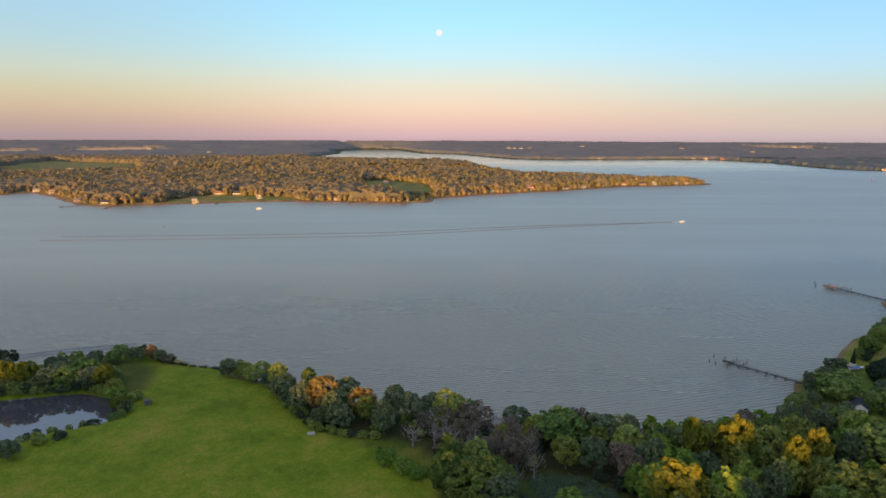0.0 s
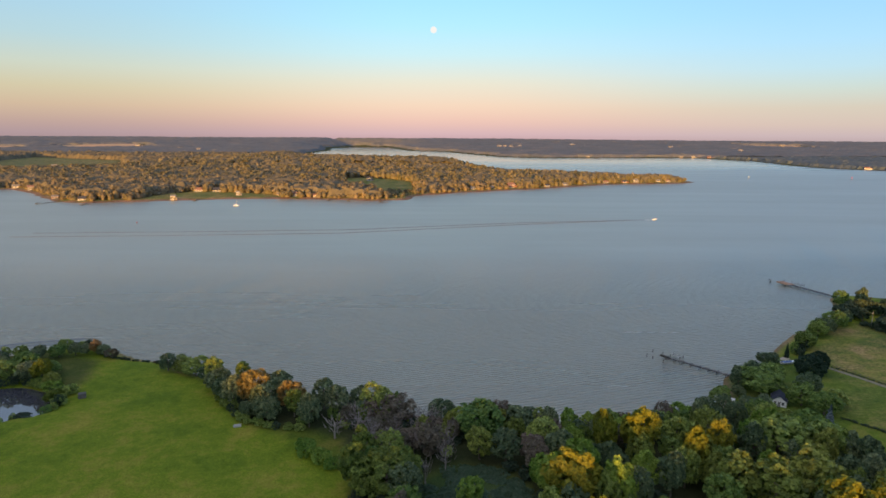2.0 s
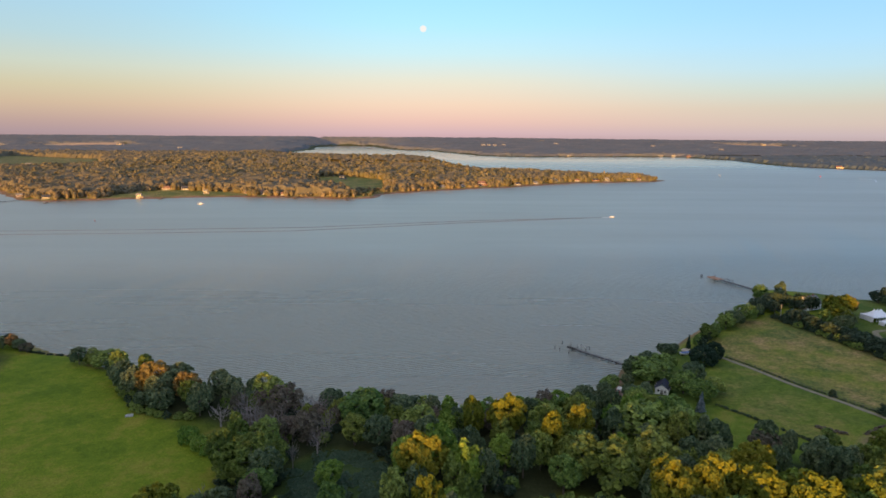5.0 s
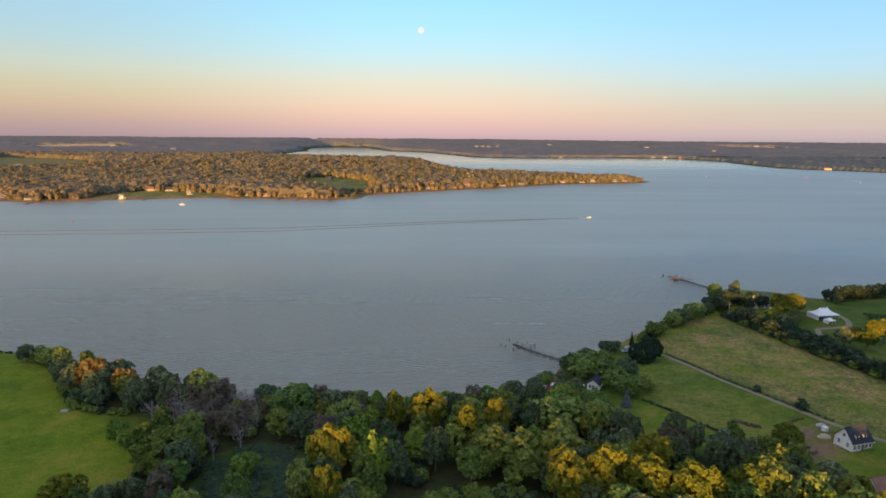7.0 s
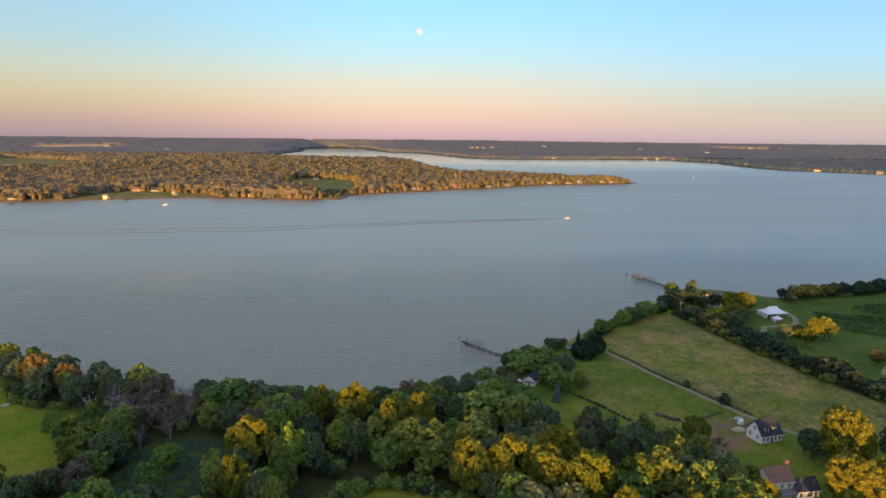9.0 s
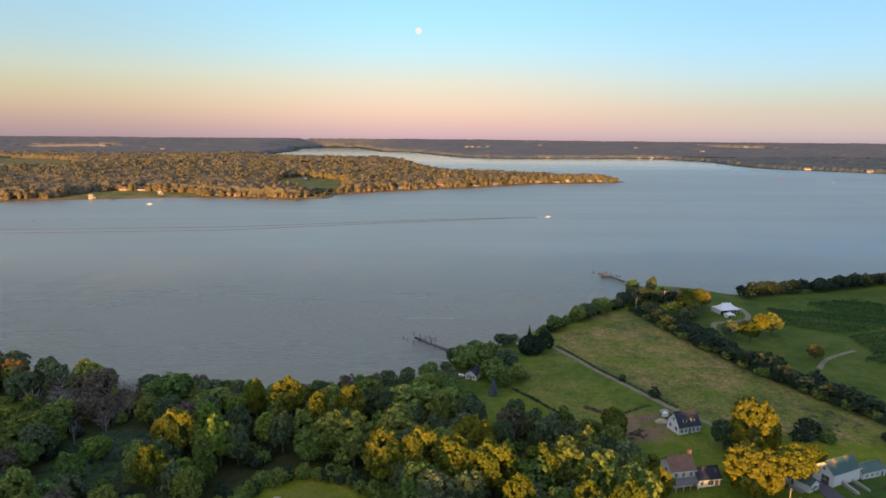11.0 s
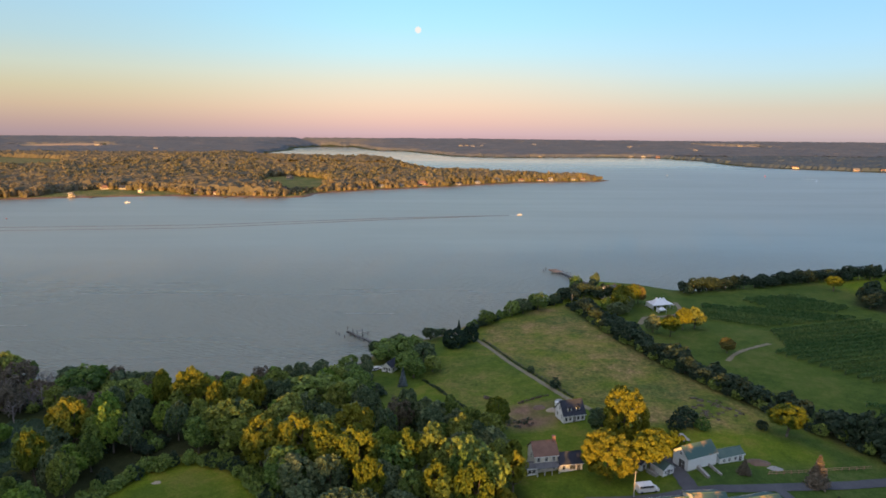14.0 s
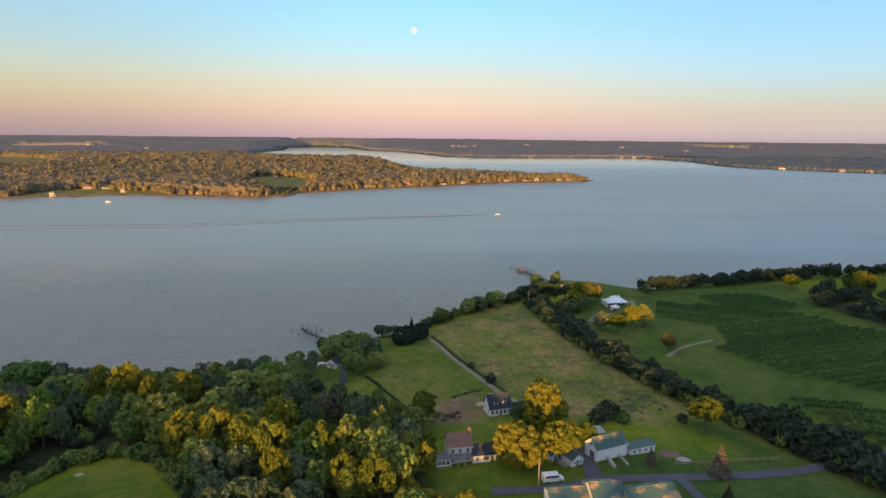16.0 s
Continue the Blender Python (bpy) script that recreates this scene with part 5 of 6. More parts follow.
def canopy(name, label, x, y, rot, L, W, hw, hr, peaks):
    """A peaked event tent with valance and poles."""
    ob = thing(name, label, "tent", x, y, rot)
    vs, fs = [], []
    nu, nv = 36, 20
    tops = [-L / 2 + W / 2 + (L - W) * (j / (peaks - 1) if peaks > 1 else 0.5) for j in range(peaks)]
    for i in range(nu + 1):
        for j in range(nv + 1):
            x_, y_ = -L / 2 + L * i / nu, -W / 2 + W * j / nv
            t = min(L / 2 - abs(x_), W / 2 - abs(y_)) / (W / 2)
            near_ = min(math.hypot(x_ - c, y_) for c in tops)
            vs.append((x_, y_, hw + (hr - hw) * (0.55 * t ** 1.15 + 0.45 * math.exp(-near_ / (W * 0.13)))))
    for i in range(nu):
        for j in range(nv):
            a = i * (nv + 1) + j
            fs.append((a, a + nv + 1, a + nv + 2, a + 1))
    part("roof", pyd("roof", vs, fs, M_CANVAS), ob)
    t = 0.03
    part("valance", pyd("valance", *boxes((-L / 2, L / 2, -W / 2 - t, -W / 2, hw - 0.4, hw), (-L / 2, L / 2, W / 2, W / 2 + t, hw - 0.4, hw), (-L / 2 - t, -L / 2, -W / 2, W / 2, hw - 0.4, hw), (L / 2, L / 2 + t, -W / 2, W / 2, hw - 0.4, hw)), M_CANVAS), ob)
    side = pyd("pole", *boxes((-0.06, 0.06, -0.06, 0.06, -0.3, hw)), M_WHITE)
    for i in range(2 * peaks + 1):
        for sy in (-1, 1):
            part("pole", side, ob, at=pose(-L / 2 + L * i / (2 * peaks), sy * W / 2, 0))
    part("side_wall", pyd("side_wall", *boxes((-L / 2, L / 2, W / 2 - 0.1, W / 2 - 0.07, 0, hw - 0.2), (-L / 2 + 0.02, -L / 2 + 0.05, -W / 2, W / 2, 0, hw - 0.2)), M_CANVAS), ob)
    return ob


canopy("event_tent", "large white peaked event tent by the vineyard", 319.5, 295.5, 10, 13.0, 8.5, 2.7, 6.3, 3)
canopy("small_tent", "small white peaked canopy beside the large tent", 316.5, 285.0, 5, 4.2, 3.8, 2.1, 3.6, 1)

# ---- piers ----


def pier(label, x0, y0, x1, y1, width, head, posts, deck_mat, z=1.3):
    """A timber pier from the bank (x0, y0) to its head (x1, y1)."""
    L = math.hypot(x1 - x0, y1 - y0)
    rot = math.degrees(math.atan2(y1 - y0, x1 - x0))
    ob = thing("pier", label, "pier", x0, y0, rot, 0)
    n = round(L / 0.9)
    plank = pyd("plank", *boxes((-0.42, 0.42, -width / 2, width / 2, -0.06, 0)), M_TIMBER)
    for i in range(n):
        part("plank", plank, ob, at=pose(L * (i + 0.5) / n, random.uniform(-0.03, 0.03), z + random.uniform(-0.02, 0.02)))
    part("beam", pyd("beam", *boxes((0, L, -width / 2 + 0.1, -width / 2 + 0.28, z - 0.35, z - 0.07), (0, L, width / 2 - 0.28, width / 2 - 0.1, z - 0.35, z - 0.07)), M_TIMBER), ob)
    pile = mesh_from("pile", *tube([(0, 0, -4), (0, 0, 0.2), (0, 0, 0.6 + z)], [0.2, 0.19, 0.16], 8), M_TIMBER, True)
    short = mesh_from("pile_short", *tube([(0, 0, -4), (0, 0, -0.5), (0, 0, z + 0.25)], [0.18, 0.17, 0.15], 7), M_TIMBER, True)
    for i in range(int(L / 4) + 1):
        for sgn in (-1, 1):
            part("pile", short, ob, at=pose(min(i * 4.0, L - 0.2), sgn * (width / 2 + 0.08), 0))
    if head:
        hl, hw = head
        part("head_deck", pyd("head_deck", *boxes((L - hl, L, -hw / 2, hw / 2, z - 0.05, z + 0.05)), deck_mat), ob)
        part("bench", pyd("bench", *boxes((L - 0.6, L - 0.15, -hw / 2 + 0.3, hw / 2 - 0.3, z + 0.05, z + 0.5), (L - hl, L - 0.3, hw / 2 - 0.5, hw / 2 - 0.1, z + 0.05, z + 0.9)), deck_mat), ob)
    for u, v, hh in posts:
        part("mooring_pile", pile, ob, at=Matrix.LocRotScale((L + u, v, 0), None, (1, 1, hh)))
    return ob


p1 = pier("weathered timber pier with boat lift and mooring piles", 170, 230, 140.5, 261.5, 1.5, (5.0, 2.4), [(4.5, 4.5, 1), (6, -4, 1.0), (1.5, 4.6, 0.9), (-4, 5, 0.9), (0.5, -3.5, 1.15)], M_TIMBER)
p2 = pier("long timber pier with a sunlit orange-brown deck at its head", 299, 356, 279, 408, 2.2, (9, 7.5), [(3, 6, 1), (5, 3, 1), (8, 1.0, 1), (1.5, -6.0, 1.1), (-5, -5.5, 1.1), (-9, 5.5, 1)], M_ORANGEWOOD, 1.5)


def boat_lift(x, y, rot, label):
    """Four piles with cross beams and a cradle."""
    ob = thing("boat_lift", label, "boat lift", x, y, rot, 0)
    pile = mesh_from("pile", *tube([(0, 0, -4), (0, 0, 0), (0, 0, 2.0)], [0.17, 0.16, 0.14], 8), M_TIMBER, True)
    for a in (-2.4, 2.4):
        for b in (-1.7, 1.7):
            part("pile", pile, ob, at=pose(a, b, 0))
        part("cross_beam", pyd("cross_beam", *boxes((a - 0.1, a + 0.1, -1.9, 1.9, 1.75, 1.95)), M_CONCRETE), ob)
    part("cradle", pyd("cradle", *boxes((-2.2, 2.2, -1.2, -1.0, 1.2, 1.4), (-2.2, 2.2, 1.0, 1.2, 1.2, 1.4), (-1.6, -1.4, -1.7, 1.7, 1.05, 1.2), (1.4, 1.6, -1.7, 1.7, 1.05, 1.2)), M_CONCRETE), ob)
    return ob


boat_lift(148.2, 261.0, -47, "weathered boat lift of four piles beside the pier")
boat_lift(288.5, 400.0, 110, "boat lift of four piles beside the long pier")


# ---- boats and marks on the river ----
def hull(L, W, h):
    """A pointed boat hull with a flat stern, bow towards +x."""
    vs, fs = [], []
    rings = [(-0.5, 0.92, 0.9), (-0.2, 1.0, 0.92), (0.15, 0.92, 1.0), (0.36, 0.55, 1.1), (0.5, 0.03, 1.2)]
    for u, w, k in rings:
        vs += [(u * L, -w * W / 2, h * k), (u * L, -w * W * 0.36, 0.0), (u * L, 0, -0.25), (u * L, w * W * 0.36, 0.0), (u * L, w * W / 2, h * k)]
    for i in range(4):
        for j in range(4):
            a = i * 5 + j
            fs.append((a, a + 5, a + 6, a + 1))
        fs.append((i * 5 + 4, i * 5 + 9, i * 5 + 5, i * 5))
    fs.append((0, 1, 2, 3, 4))
    return vs, fs


mb = thing("motorboat", "white motorboat running on the open river", "boat", 302, 736, 14, 0.1)
part("hull", pyd("hull", *hull(7.0, 2.3, 0.75), M_WHITE), mb)
part("cabin", pyd("cabin", *prism([(-0.8, 0.72), (0.8, 0.72), (0.6, 1.25), (-0.6, 1.25)], -1.0, 0.9), M_WHITE), mb)
part("windscreen", pyd("windscreen", *boxes((0.91, 0.96, -0.6, 0.6, 0.75, 1.2)), M_GLASS), mb)
sb = thing("sailboat", "small white moored sailboat with a bare mast", "boat", -270.5, 854.4, 25, 0)
part("hull", pyd("hull", *hull(8.0, 2.6, 1.1), M_WHITE), sb)
part("cabin", pyd("cabin", *prism([(-0.8, 1.0), (0.8, 1.0), (0.6, 1.7), (-0.6, 1.7)], -1.5, 1.5), M_WHITE), sb)
part("mast", mesh_from("mast", *tube([(0.6, 0, 1.0), (0.6, 0, 4), (0.6, 0, 8)], [0.08, 0.06, 0.04], 6), M_WHITE, True), sb)
part("boom", mesh_from("boom", *tube([(0.6, 0, 2.2), (-1.5, 0, 2.2), (-3.2, 0, 2.25)], [0.12, 0.16, 0.1], 6), M_WHITE, True), sb)


def beacon(x, y, label, mat, h):
    ob = thing("channel_marker", label, "channel marker", x, y, 0, 0)
    part("pile", mesh_from("pile", *tube([(0, 0, -5), (0, 0, 0), (0, 0, h)], [0.4, 0.4, 0.3], 8), M_TIMBER, True), ob)
    part("board", pyd("board", *boxes((-0.16 * h, 0.16 * h, -0.5, -0.38, h * 0.66, h)), mat), ob)


beacon(789.8, 1471, "white channel marker board on a pile", M_WHITE, 6)
beacon(1030, 1448, "red channel marker board on a pile", M_RED, 7)
beacon(-325, 676, "red channel marker on a pile", M_RED, 2.2)

M_FOAM = worn("wake_foam", (0.45, 0.47, 0.47), (0.7, 0.7, 0.68), 0.3, 2.0, 0.6, bump=0.2)
foam_v, foam_f = boxes((-16, -3.5, -0.9, 0.9, 0.0, 0.06))
wake = thing("wake", "white foam and long low waves behind the motorboat", "wake", 0, 0, 0, 0)
part("foam", pyd("foam", foam_v, foam_f, M_FOAM), wake, at=pose(302, 736, 0, 0, 0, 14))

# the waves' dark reflection is put into this base colour
M_SWELL, _t, _b = material("dark_swell_water", 0.36, 0.0, 0.4)
_b.inputs["Base Color"].default_value = (0.13, 0.145, 0.15, 1)


def swell(pts, width, rise):
    """A long low wave ridge on the water."""
    vs, fs = [], []
    n = 60
    t = np.linspace(0, 1, n)
    xs, ys = np.interp(t, np.linspace(0, 1, len(pts)), [p[0] for p in pts]), np.interp(t, np.linspace(0, 1, len(pts)), [p[1] for p in pts])
    for i in range(n):
        dx, dy = xs[min(i + 1, n - 1)] - xs[max(i - 1, 0)], ys[min(i + 1, n - 1)] - ys[max(i - 1, 0)]
        q = math.hypot(dx, dy)
        nx, ny = -dy / q, dx / q
        for s_, z in ((-1, -0.02), (-0.4, rise * 0.7), (0.1, rise), (0.5, rise * 0.4), (1, -0.02)):
            vs.append((xs[i] + nx * s_ * width, ys[i] + ny * s_ * width, z))
    for i in range(n - 1):
        for j in range(4):
            a = i * 5 + j
            fs.append((a, a + 5, a + 6, a + 1))
    return vs, fs


part("wave", mesh_from("wave", *swell([(-206, 263), (-191, 269), (-176, 276), (-150, 283)], 0.7, 0.35), M_SWELL, True), wake)
part("wave", mesh_from("wave", *swell([(x, y - 5) for x, y in [(-206, 263), (-191, 269), (-176, 276), (-150, 283)]], 0.6, 0.3), M_SWELL, True), wake)
WAKE = [(288, 732), (123, 700), (-70, 641), (-248, 620), (-400, 606)]
for off, wd in ((0, 0.8), (24, 0.55)):
    pts = [(x - off * 0.3, y - off * min(1, (300 - x) / 250)) for x, y in WAKE]
    part("wave", mesh_from("wave", *swell(pts, wd, 0.45), M_SWELL, True), wake)

part("wave", mesh_from("wave", *swell([(1085, 1330), (1110, 1365), (1135, 1400), (1140, 1425), (1120, 1440)], 1.6, 0.5), M_FOAM, True), wake)

# ---- tracks, road, fences ----


def strip(pts, width, lift, step=1.6, rag=0.0, seed=1):
    """A draped way along a line."""
    rng = random.Random(seed)
    out = []
    for (ax, ay), (bx, by) in zip(pts, pts[1:]):
        n = max(1, round(math.hypot(bx - ax, by - ay) / step))
        out += [(ax + (bx - ax) * i / n, ay + (by - ay) * i / n) for i in range(n)]
    out.append(pts[-1])
    # smoothed line
    for _ in range(6):
        out = [out[0]] + [((a[0] + 2 * b[0] + c[0]) / 4, (a[1] + 2 * b[1] + c[1]) / 4) for a, b, c in zip(out, out[1:], out[2:])] + [out[-1]]
    vs, fs = [], []
    across = (-0.5, -0.17, 0.17, 0.5)
    for i, (x, y) in enumerate(out):
        a, b = out[max(i - 1, 0)], out[min(i + 1, len(out) - 1)]
        dx, dy = b[0] - a[0], b[1] - a[1]
        q = math.hypot(dx, dy) or 1
        for u in across:
            w = width * u * (1 + rng.uniform(-rag, rag))
            px_, py_ = x - dy / q * w, y + dx / q * w
            vs.append((px_, py_, G(px_, py_) + lift))
    for i in range(len(out) - 1):
        for j in range(3):
            a = i * 4 + j
            fs.append((a, a + 4, a + 5, a + 1))
    return vs, [f[::-1] for f in fs]


TRACK = [(205, 249), (207.8, 242), (213.7, 223.6), (218.4, 208), (227.5, 180.8), (234.4, 162.7), (240, 153), (247, 141)]
tagged(new("track", mesh_from("track", *strip(TRACK, 2.1, 0.12, rag=0.12), M_GRAVEL, True)), "pale gravel farm track across the field", "track", kind="structure")
ROAD = [(224, 97), (232, 96.5), (243, 96.5), (254, 99), (266, 99.2), (282.8, 101.2), (298.3, 103.6), (315.5, 107.7), (328, 111), (345, 116)]
tagged(new("road", mesh_from("road", *strip(ROAD, 3.7, 0.14, rag=0.03), M_ASPHALT, True)), "grey asphalt farm road past the barns", "road", kind="structure")
YARD = [(252, 98), (252.5, 104), (252.8, 110), (250.5, 120)]
tagged(new("road_yard", mesh_from("road_yard", *strip(YARD, 4.4, 0.17, rag=0.06, seed=2), M_ASPHALT, True)), "asphalt yard drive beside the white barn", "road", kind="structure")
tagged(new("road_side", mesh_from("road_side", *strip([(275, 99), (276.2, 92), (277, 84)], 3.0, 0.16, rag=0.05, seed=3), M_ASPHALT, True)), "asphalt side drive off the farm road", "road", kind="structure")
tagged(new("track_vineyard", mesh_from("track_vineyard", *strip([(314, 203), (318, 208), (325, 215), (345, 225)], 2.2, 0.12, rag=0.2), M_GRAVEL, True)), "worn gravel track at the vineyard's edge", "track", kind="structure")
tagged(new("track_tent", mesh_from("track_tent", *strip([(295.4, 260), (303, 275), (313, 276), (323, 278), (330, 290), (334, 308)], 3.0, 0.12, rag=0.1), M_GRAVEL, True)), "gravel drive curving round the tents", "track", kind="structure")
tagged(new("track_shore", mesh_from("track_shore", *strip([(161, 190), (155, 196), (150, 206), (146, 214)], 3.0, 0.12, rag=0.2), M_SOIL, True)), "bare earth drive to the shore cottage", "track", kind="structure")


def fence(label, pts, gap, h, rails, mat, thick=0.06):
    x0, y0 = pts[0]
    ob = tagged(new("fence"), label, "fence")
    ob.matrix_basis = pose(x0, y0, 0)
    post = pyd("post", *boxes((-thick, thick, -thick, thick, -0.4, h)), mat)
    for (ax, ay), (bx, by) in zip(pts, pts[1:]):
        n = max(1, round(math.hypot(bx - ax, by - ay) / gap))
        for i in range(n):
            x, y = ax + (bx - ax) * i / n, ay + (by - ay) * i / n
            x2, y2 = ax + (bx - ax) * (i + 1) / n, ay + (by - ay) * (i + 1) / n
            z, z2 = G(x, y), G(x2, y2)
            part("post", post, ob, at=pose(x - x0, y - y0, z))
            for k in range(rails):
                hh = h * (k + 1) / rails - 0.12
                part("rail", mesh_from("rail", *tube([(x - x0, y - y0, z + hh), (x2 - x0, y2 - y0, z2 + hh)], [thick, thick], 4), mat), ob)
    return ob


fence("pale timber rail fence along the farm road", [(276.8, 106.9), (286, 108.2), (295.5, 110.4), (310.7, 113.6)], 2.6, 1.1, 2, M_ORANGEWOOD, 0.06)
fence("dark timber fence beside the gravel track", [(210.5, 242), (220.8, 208.5), (230, 181.5), (237, 163.5)], 3.2, 1.1, 2, M_TIMBER)
stand("ditch_growth", "dark overgrown ditch line across the grass field", belt([(181.5, 191), (190.5, 173), (199, 155.5), (204, 147)], 0.35, 0.9, ["tuft"], (0.55, 0.9), (0.5, 1.0), 31)
      + belt([(210, 242), (220.3, 208.5), (229.5, 181.5), (236.5, 163.5)], 0.3, 1.0, ["tuft"], (0.4, 0.7), (0.3, 0.7), 32) + belt([(216, 161), (223, 165), (227.5, 166.6)], 0.4, 0.8, ["tuftb"], (0.5, 0.8), (0.4, 0.8), 34) + belt([(204, 168), (211, 162.5)], 1.0, 0.9, ["tuftb"], (0.8, 1.3), (0.6, 1.1), 33))

# ---- vineyard ----
M_VINE = foliage("vine_leaf", (0.06, 0.12, 0.046), (0.105, 0.18, 0.066), (0.16, 0.23, 0.085))


TRELLIS = pyd("post", *boxes((-0.05, 0.05, -0.05, 0.05, -0.4, 1.9)), M_TIMBER)


def vine_rows(pts, direction, gap, seed):
    """Trellis rows of vines across an outline."""
    rng = np.random.default_rng(seed)
    d = np.array([math.cos(direction), math.sin(direction)])
    n = np.array([-d[1], d[0]])
    P_ = np.array(pts, float)
    lo, hi = (P_ @ n).min(), (P_ @ n).max()
    for k in np.arange(lo + gap / 2, hi, gap):
        u = np.arange((P_ @ d).min(), (P_ @ d).max(), 0.2)
        xy = u[:, None] * d + k * n
        ok = inside(xy[:, 0], xy[:, 1], pts)
        xy = xy[ok]
        if len(xy) < 12:
            continue
        m = len(xy) * 3
        c = np.repeat(xy, 3, 0) + rng.normal(0, 0.3, (m, 2))
        z = height(c[:, 0], c[:, 1]) + rng.uniform(0.6, 2.1, m)
        nr = np.stack([n[0] * rng.choice([-1, 1], m), n[1] * rng.choice([-1, 1], m), np.full(m, 0.5)], 1)
        org = np.array([*xy[0], G(*xy[0])])
        v, f = leaf_quads(np.stack([c[:, 0], c[:, 1], z], 1) - org, nr, 0.44, rng)
        ob = tagged(new("vine_row"), "green leafy vine row on a trellis", "vine row", "vineyard rows")
        ob.matrix_basis = pose(*org)
        part("foliage", mesh_from("foliage", v, f, M_VINE), ob)
        ends = [xy[i] for i in range(0, len(xy), 60)]
        for e in ends:
            part("post", TRELLIS, ob, at=pose(e[0] - org[0], e[1] - org[1], G(*e) - org[2]))


for i, (pts, ang) in enumerate(zip(VINES, (-28, -22, 16, 16, -20))):
    vine_rows(pts, radians(ang), 4.8, 40 + i)


# ---- yard things ----
def vehicle(name, label, x, y, rot, L, W, h, cab, mat):
    """A van or pickup: body, cab glass and wheels; bow towards +x."""
    ob = thing(name, label, "vehicle", x, y, rot)
    prof = [(-L / 2, 0.45), (L / 2, 0.45), (L / 2, 1.0), (L / 2 - 0.9, 1.1), (L / 2 - 1.5, h), (-L / 2 + cab, h), (-L / 2 + 0.05, h - 0.05 if cab < 0.3 else 1.1)]
    vs, fs = prism(prof, -W / 2, W / 2)
    part("body", pyd("body", [(b, a, c) for a, b, c in vs], [q[::-1] for q in fs], mat), ob)
    part("window", pyd("window", *boxes((-L / 2 + max(cab, 0.3) + 0.1, L / 2 - 1.6, -W / 2 - 0.01, W / 2 + 0.01, h - 0.7, h - 0.15))
                       , M_GLASS), ob)
    wheel = mesh_from("wheel", *merge([tube([(0, -0.12, 0), (0, 0.12, 0)], [0.36, 0.36], 12), tube([(0, -0.12, 0), (0, -0.121, 0)], [0.36, 0.02], 12), tube([(0, 0.12, 0), (0, 0.121, 0)], [0.36, 0.02], 12)]), M_DARK, True)
    for a in (-L / 2 + 1.0, L / 2 - 1.0):
        for b in (-W / 2 + 0.1, W / 2 - 0.1):
            part("wheel", wheel, ob, at=pose(a, b, 0.36))
    return ob


vehicle("van", "white van parked in the farm yard", 240.8, 100.2, 8, 5.8, 2.1, 2.3, 0.1, M_WHITE)
vehicle("car", "white car parked by the shore cottage", 160.5, 207.0, 30, 4.6, 1.8, 1.5, 0.4, M_WHITE)
vehicle("car", "pale car parked near the beach", 150.5, 210.0, 60, 4.6, 1.8, 1.5, 0.4, M_CREAM)


def crate(label, name, x, y, rot, w, d, h, mat):
    """A low slab or box with bevelled edges."""
    ob = thing(name, label, name.replace("_", " "), x, y, rot)
    bm = bmesh.new()
    bmesh.ops.create_cube(bm, size=1.0, matrix=Matrix.Translation((0, 0, h / 2 - 0.1)) @ Matrix.Diagonal((w, d, h + 0.2, 1)))
    bmesh.ops.bevel(bm, geom=bm.edges[:], offset=0.06, segments=2, affect="EDGES")
    me = bpy.data.meshes.new(name)
    bm.to_mesh(me)
    bm.free()
    me.materials.append(mat)
    part("body", me, ob)
    return ob


crate("pale concrete feed trough wall beside the barn", "concrete_wall", 258.8, 107.6, 95, 6.0, 0.8, 0.9, M_CONCRETE)
crate("pale concrete kerb wall beside the barn", "concrete_wall", 262.8, 108.8, 100, 5.6, 0.5, 0.7, M_CONCRETE)
crate("white trailer parked between the sheds", "trailer", 245.3, 108.6, 118, 3.4, 1.2, 0.9, M_CONCRETE)
crate("pale concrete slab on the field's edge", "concrete_slab", -37.3, 186.0, 20, 2.6, 1.6, 0.5, M_CONCRETE)
crate("small weathered hut at the pond's edge", "hut", -106.0, 208.0, 25, 2.6, 2.0, 1.9, M_TIMBER)
crate("white utility box in the rubble heap", "utility_box", 229.6, 157.6, 20, 1.6, 1.4, 1.4, M_WHITE)


def heap(label, x, y, r, h, mat, seed):
    """A mound of earth or rubble."""
    rng = np.random.default_rng(seed)
    ob = tagged(new("earth_heap"), label, "earth heap")
    ob.matrix_basis = pose(x, y, G(x, y) - 0.1)
    vs, fs, n = [], [], 12
    for i in range(5):
        u = i / 4
        for j in range(n):
            a = 2 * math.pi * j / n
            q = r * (1 - u * 0.93) * rng.uniform(0.8, 1.2)
            vs.append((q * math.cos(a), q * 0.7 * math.sin(a), h * (1 - (1 - u) ** 2) * rng.uniform(0.85, 1.1)))
    for i in range(4):
        for j in range(n):
            fs.append((i * n + j, i * n + (j + 1) % n, (i + 1) * n + (j + 1) % n, (i + 1) * n + j))
    part("mound", mesh_from("mound", vs, fs, mat, True), ob)


heap("heap of pale brown earth beside the white house", 226.8, 153.4, 2.2, 1.2, M_SAND, 1)
heap("heap of reddish earth in the bare yard", 223.0, 156.5, 2.6, 0.9, M_SOIL, 2)
heap("heap of rubble beside the gravel track", 231.0, 161.5, 1.8, 0.8, M_CONCRETE, 3)
heap("pale sand patch on the mown clearing", 106.0, 116.5, 2.0, 0.15, M_SAND, 6)
heap("heap of reddish earth by the annex", 277.5, 113.5, 3.2, 0.9, M_SOIL, 4)
heap("pale rubble beside the barn annex", 280.5, 110.5, 2.2, 0.6, M_CONCRETE, 5)


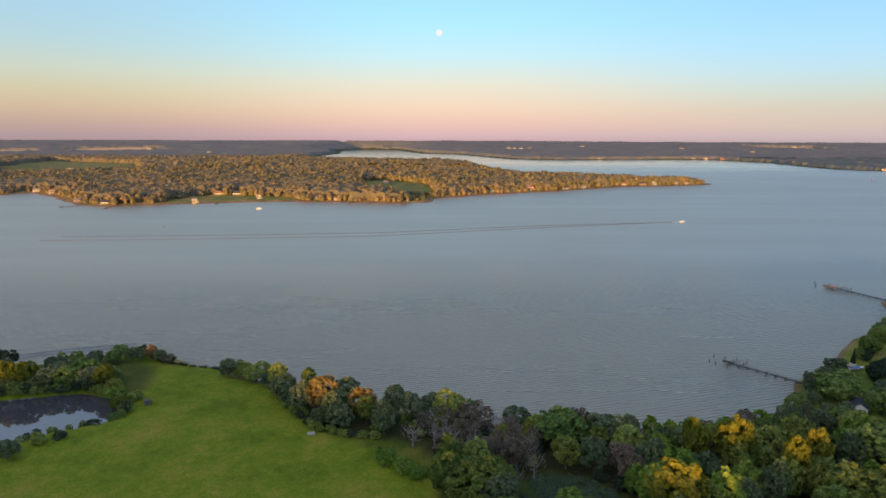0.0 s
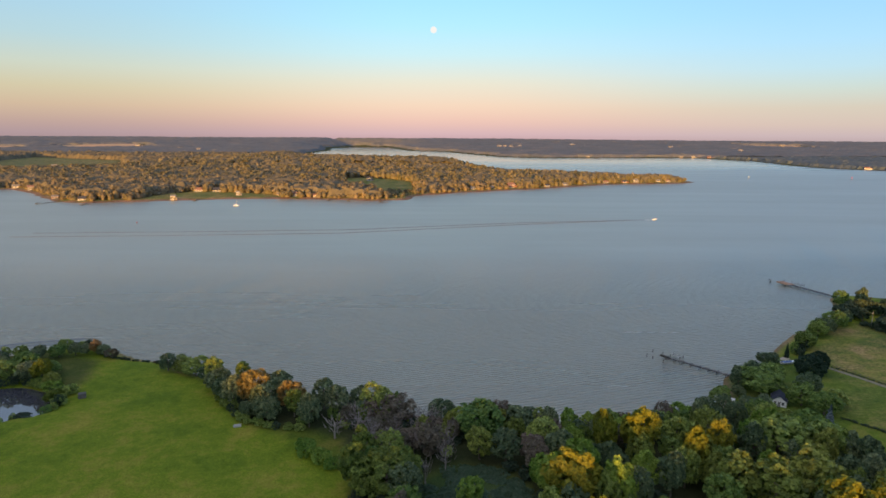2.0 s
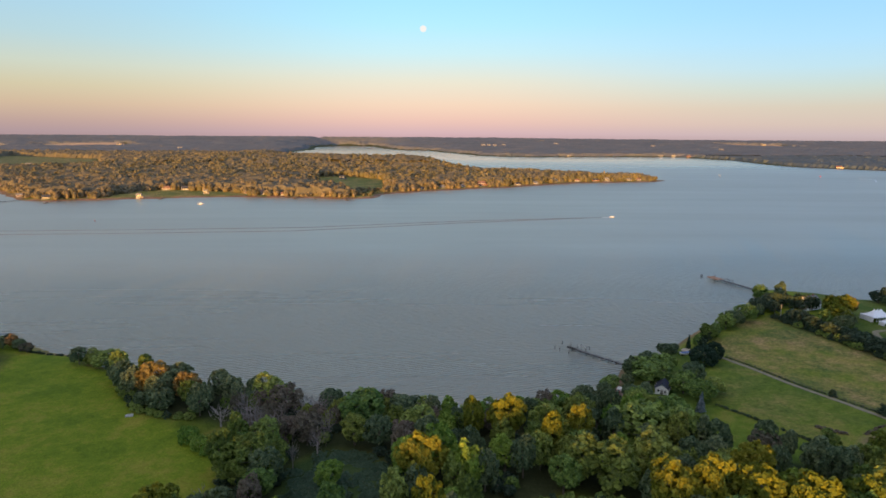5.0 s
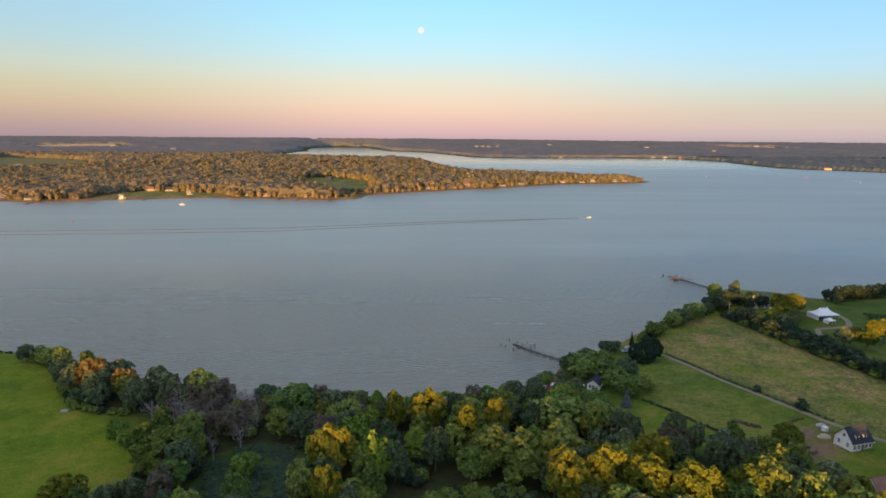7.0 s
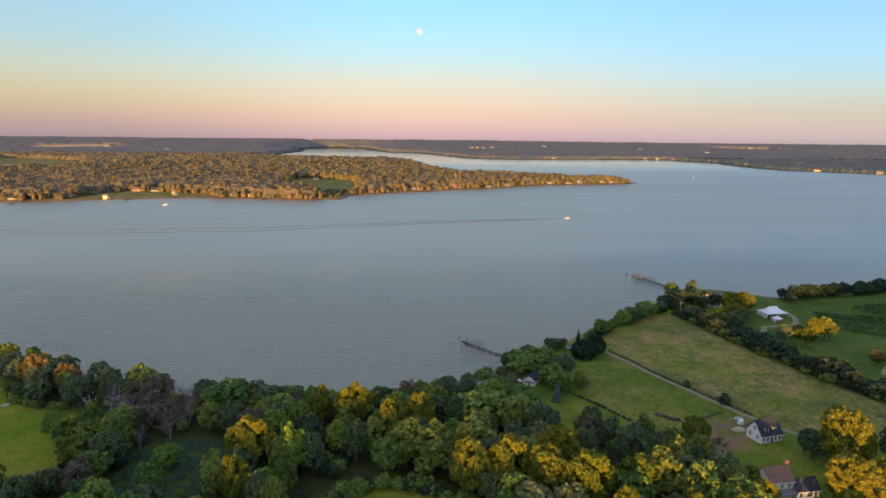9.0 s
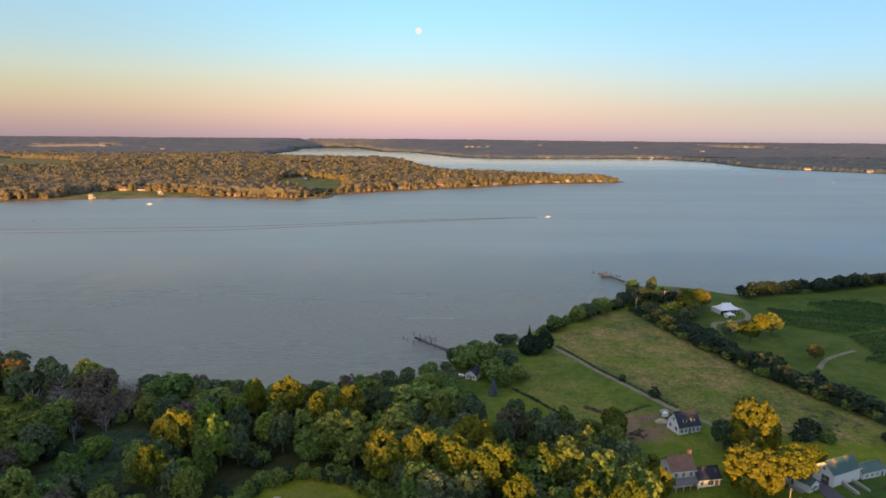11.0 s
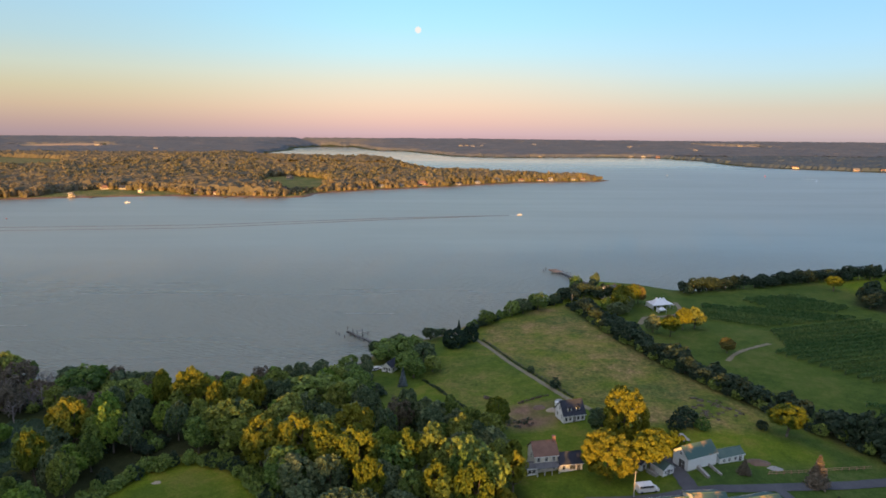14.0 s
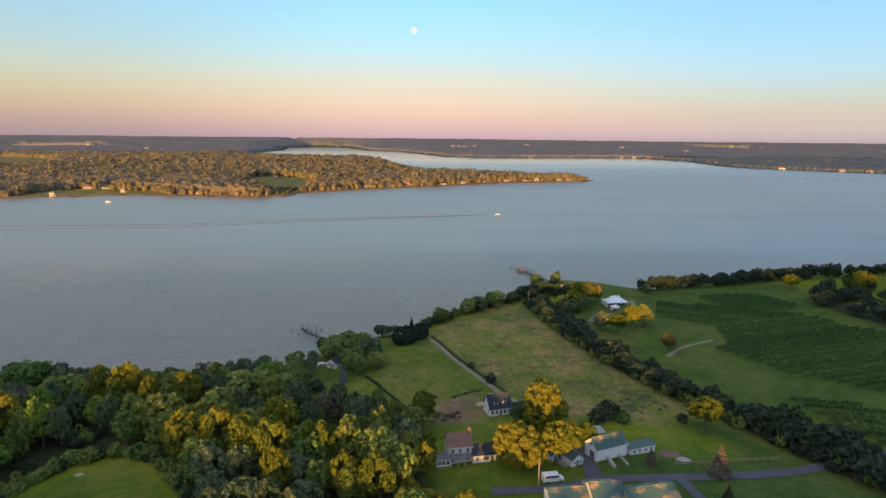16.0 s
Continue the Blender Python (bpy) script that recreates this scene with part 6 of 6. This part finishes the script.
def pole(label, x, y, h):
    ob = thing("utility_pole", label, "utility pole", x, y, 30)
    part("shaft", mesh_from("shaft", *tube([(0, 0, -0.5), (0, 0, h / 2), (0, 0, h)], [0.16, 0.14, 0.1], 8), M_CONCRETE, True), ob)
    part("cross_arm", pyd("cross_arm", *boxes((-0.9, 0.9, -0.06, 0.06, h - 0.7, h - 0.55)), M_TIMBER), ob)


pole("pale timber utility pole in the farm yard", 236.5, 97.8, 7.5)
pole("pale utility pole at the meadow's corner", 268.5, 300, 9)

M_BLUE = worn("blue_tarpaulin", (0.06, 0.1, 0.24), (0.1, 0.16, 0.34), 0.8, 5, 0.6, bump=0.2)


def beached_boat(name, label, x, y, rot, L, W, mat, cover):
    """A small boat drawn up on the land."""
    ob = thing(name, label, "boat", x, y, rot)
    part("hull", pyd("hull", *hull(L, W, 0.8), mat), ob, at=pose(0, 0, 0.4))
    part("chock", pyd("chock", *boxes((-L * 0.3, -L * 0.2, -W * 0.35, W * 0.35, -0.2, 0.42), (L * 0.1, L * 0.2, -W * 0.35, W * 0.35, -0.2, 0.42)), M_TIMBER), ob)
    part("cover", pyd("cover", *prism([(-W * 0.44, 1.1), (W * 0.44, 1.1), (W * 0.2, 1.45), (-W * 0.2, 1.45)], -L * 0.45, L * 0.2), cover), ob)


beached_boat("covered_boat", "white boat under a blue cover drawn up on the grass", 194.6, 249.0, 12, 7.0, 2.5, M_WHITE, M_BLUE)
beached_boat("rowing_boat", "white rowing boat pulled up on the sandy beach", 146.2, 208.6, 70, 4.2, 1.6, M_WHITE, M_TIMBER)
beached_boat("rowing_boat", "red rowing boat pulled up on the sandy beach", 149.0, 207.4, 55, 4.0, 1.5, M_RED, M_TIMBER)
heap("pale sandy patch at the end of the gravel track", 198.0, 256.0, 3.6, 0.2, M_SAND, 8)
stand("rough_growth", "brown rough growth at the bare yard and meadow's edge", fill([(208, 141), (220, 143), (219, 148), (209, 150)], 0.4, ["tuft", "tuftb"], (0.6, 1.2), (0.3, 0.7), 22, (), 51, [])
      + fill([(274, 140), (292, 146), (290, 156), (282, 166), (277, 158)], 0.4, ["tuftb"], (0.5, 1.4), (0.2, 0.45), 40, (), 52, []))


# ---- far shore houses ----


def far_house(x, y, w, rot, wall, roof, storeys):
    w *= 0.72
    hw = 2.7 * storeys
    wins = [(w * (k - 1) * 0.3, 0.9 + 2.7 * s_, 1.3, 1.4) for k in range(3) for s_ in range(storeys)]
    ob = gable_house("house", "small pale waterfront house on the far shore", "house", x, y, rot, w, w * 0.6, hw, hw + w * 0.26, wall, roof, front=wins, over=0.6)
    # a lower wing to one side
    v, f = prism([(-w * 0.2, -1.2), (w * 0.2, -1.2), (w * 0.2, 2.4), (0, 2.4 + w * 0.1), (-w * 0.2, 2.4)], w / 2, w * 0.88)
    wing = part("wing", pyd("wing", v, f, wall), ob)
    v, f = prism([(-w * 0.24, 2.3), (0, 2.5 + w * 0.1), (w * 0.24, 2.3), (0, 2.8 + w * 0.1)], w / 2 + 0.02, w * 0.92)
    part("wing_roof", pyd("wing_roof", v, f, roof), wing)
    part("terrace", pyd("terrace", *boxes((-w * 0.5, w * 0.4, -w * 0.3 - 2.6, -w * 0.3 - 0.02, -1.0, 0.25)), M_CONCRETE), ob)


for n, (x, y, w, rot) in enumerate(FAR + FAR2):
    far_house(x, y, w, rot, (M_SIDING, M_SIDING, M_SIDING, M_BRICK, M_SIDING)[n % 5], (M_GREYROOF, M_REDROOF, M_SLATE, M_GREYROOF)[n % 4], 1 + (n % 3 == 1))
# on the far bank across the creek, and farms in the distance
BANKSIDE = [(1216, 2842, 24, 5), (1262, 2775, 22, 20), (1150, 2832, 20, 0), (1378, 1892, 20, -35), (1500, 1775, 24, -30), (1560, 1742, 20, -25), (1640, 1705, 24, -20), (900, 2832, 20, 10), (700, 2790, 18, 0)]
for n, (x, y, w, rot) in enumerate(BANKSIDE):
    far_house(x, y, w, rot, (M_CREAM, M_BRICK, M_SIDING)[n % 3], (M_GREYROOF, M_REDROOF)[n % 2], 1)
FARMS = [(380, 3850, 26, 10), (420, 3880, 22, -8), (455, 3840, 24, 15), (520, 3900, 22, 0), (2380, 4180, 34, 5), (-1900, 3760, 30, 8), (-1330, 3300, 24, 0), (900, 4100, 28, 0), (1500, 3900, 26, 12), (1760, 3500, 24, 0)]
for x, y, w, rot in FARMS:
    gable_house("farm_building", "large pale farm building among distant woods", "farm building", x, y, rot, w, w * 0.55, 13.5, 13.5 + w * 0.2, M_SIDING, M_GREYROOF, front=[(0, 9.5, 4, 3)], over=0.6)
for x, y, L, rot in ((-500, 868, 26, -80), (-555, 880, 30, -120), (-360, 925, 22, -80), (-150, 945, 26, -90), (-120, 935, 20, -80), (-70, 925, 22, -70)):
    pier("small timber jetty on the far shore", x, y + 6, x + L * math.cos(radians(rot)), y + 6 + L * math.sin(radians(rot)), 2.0, (4, 5), [(1, 3, 1)], M_TIMBER)
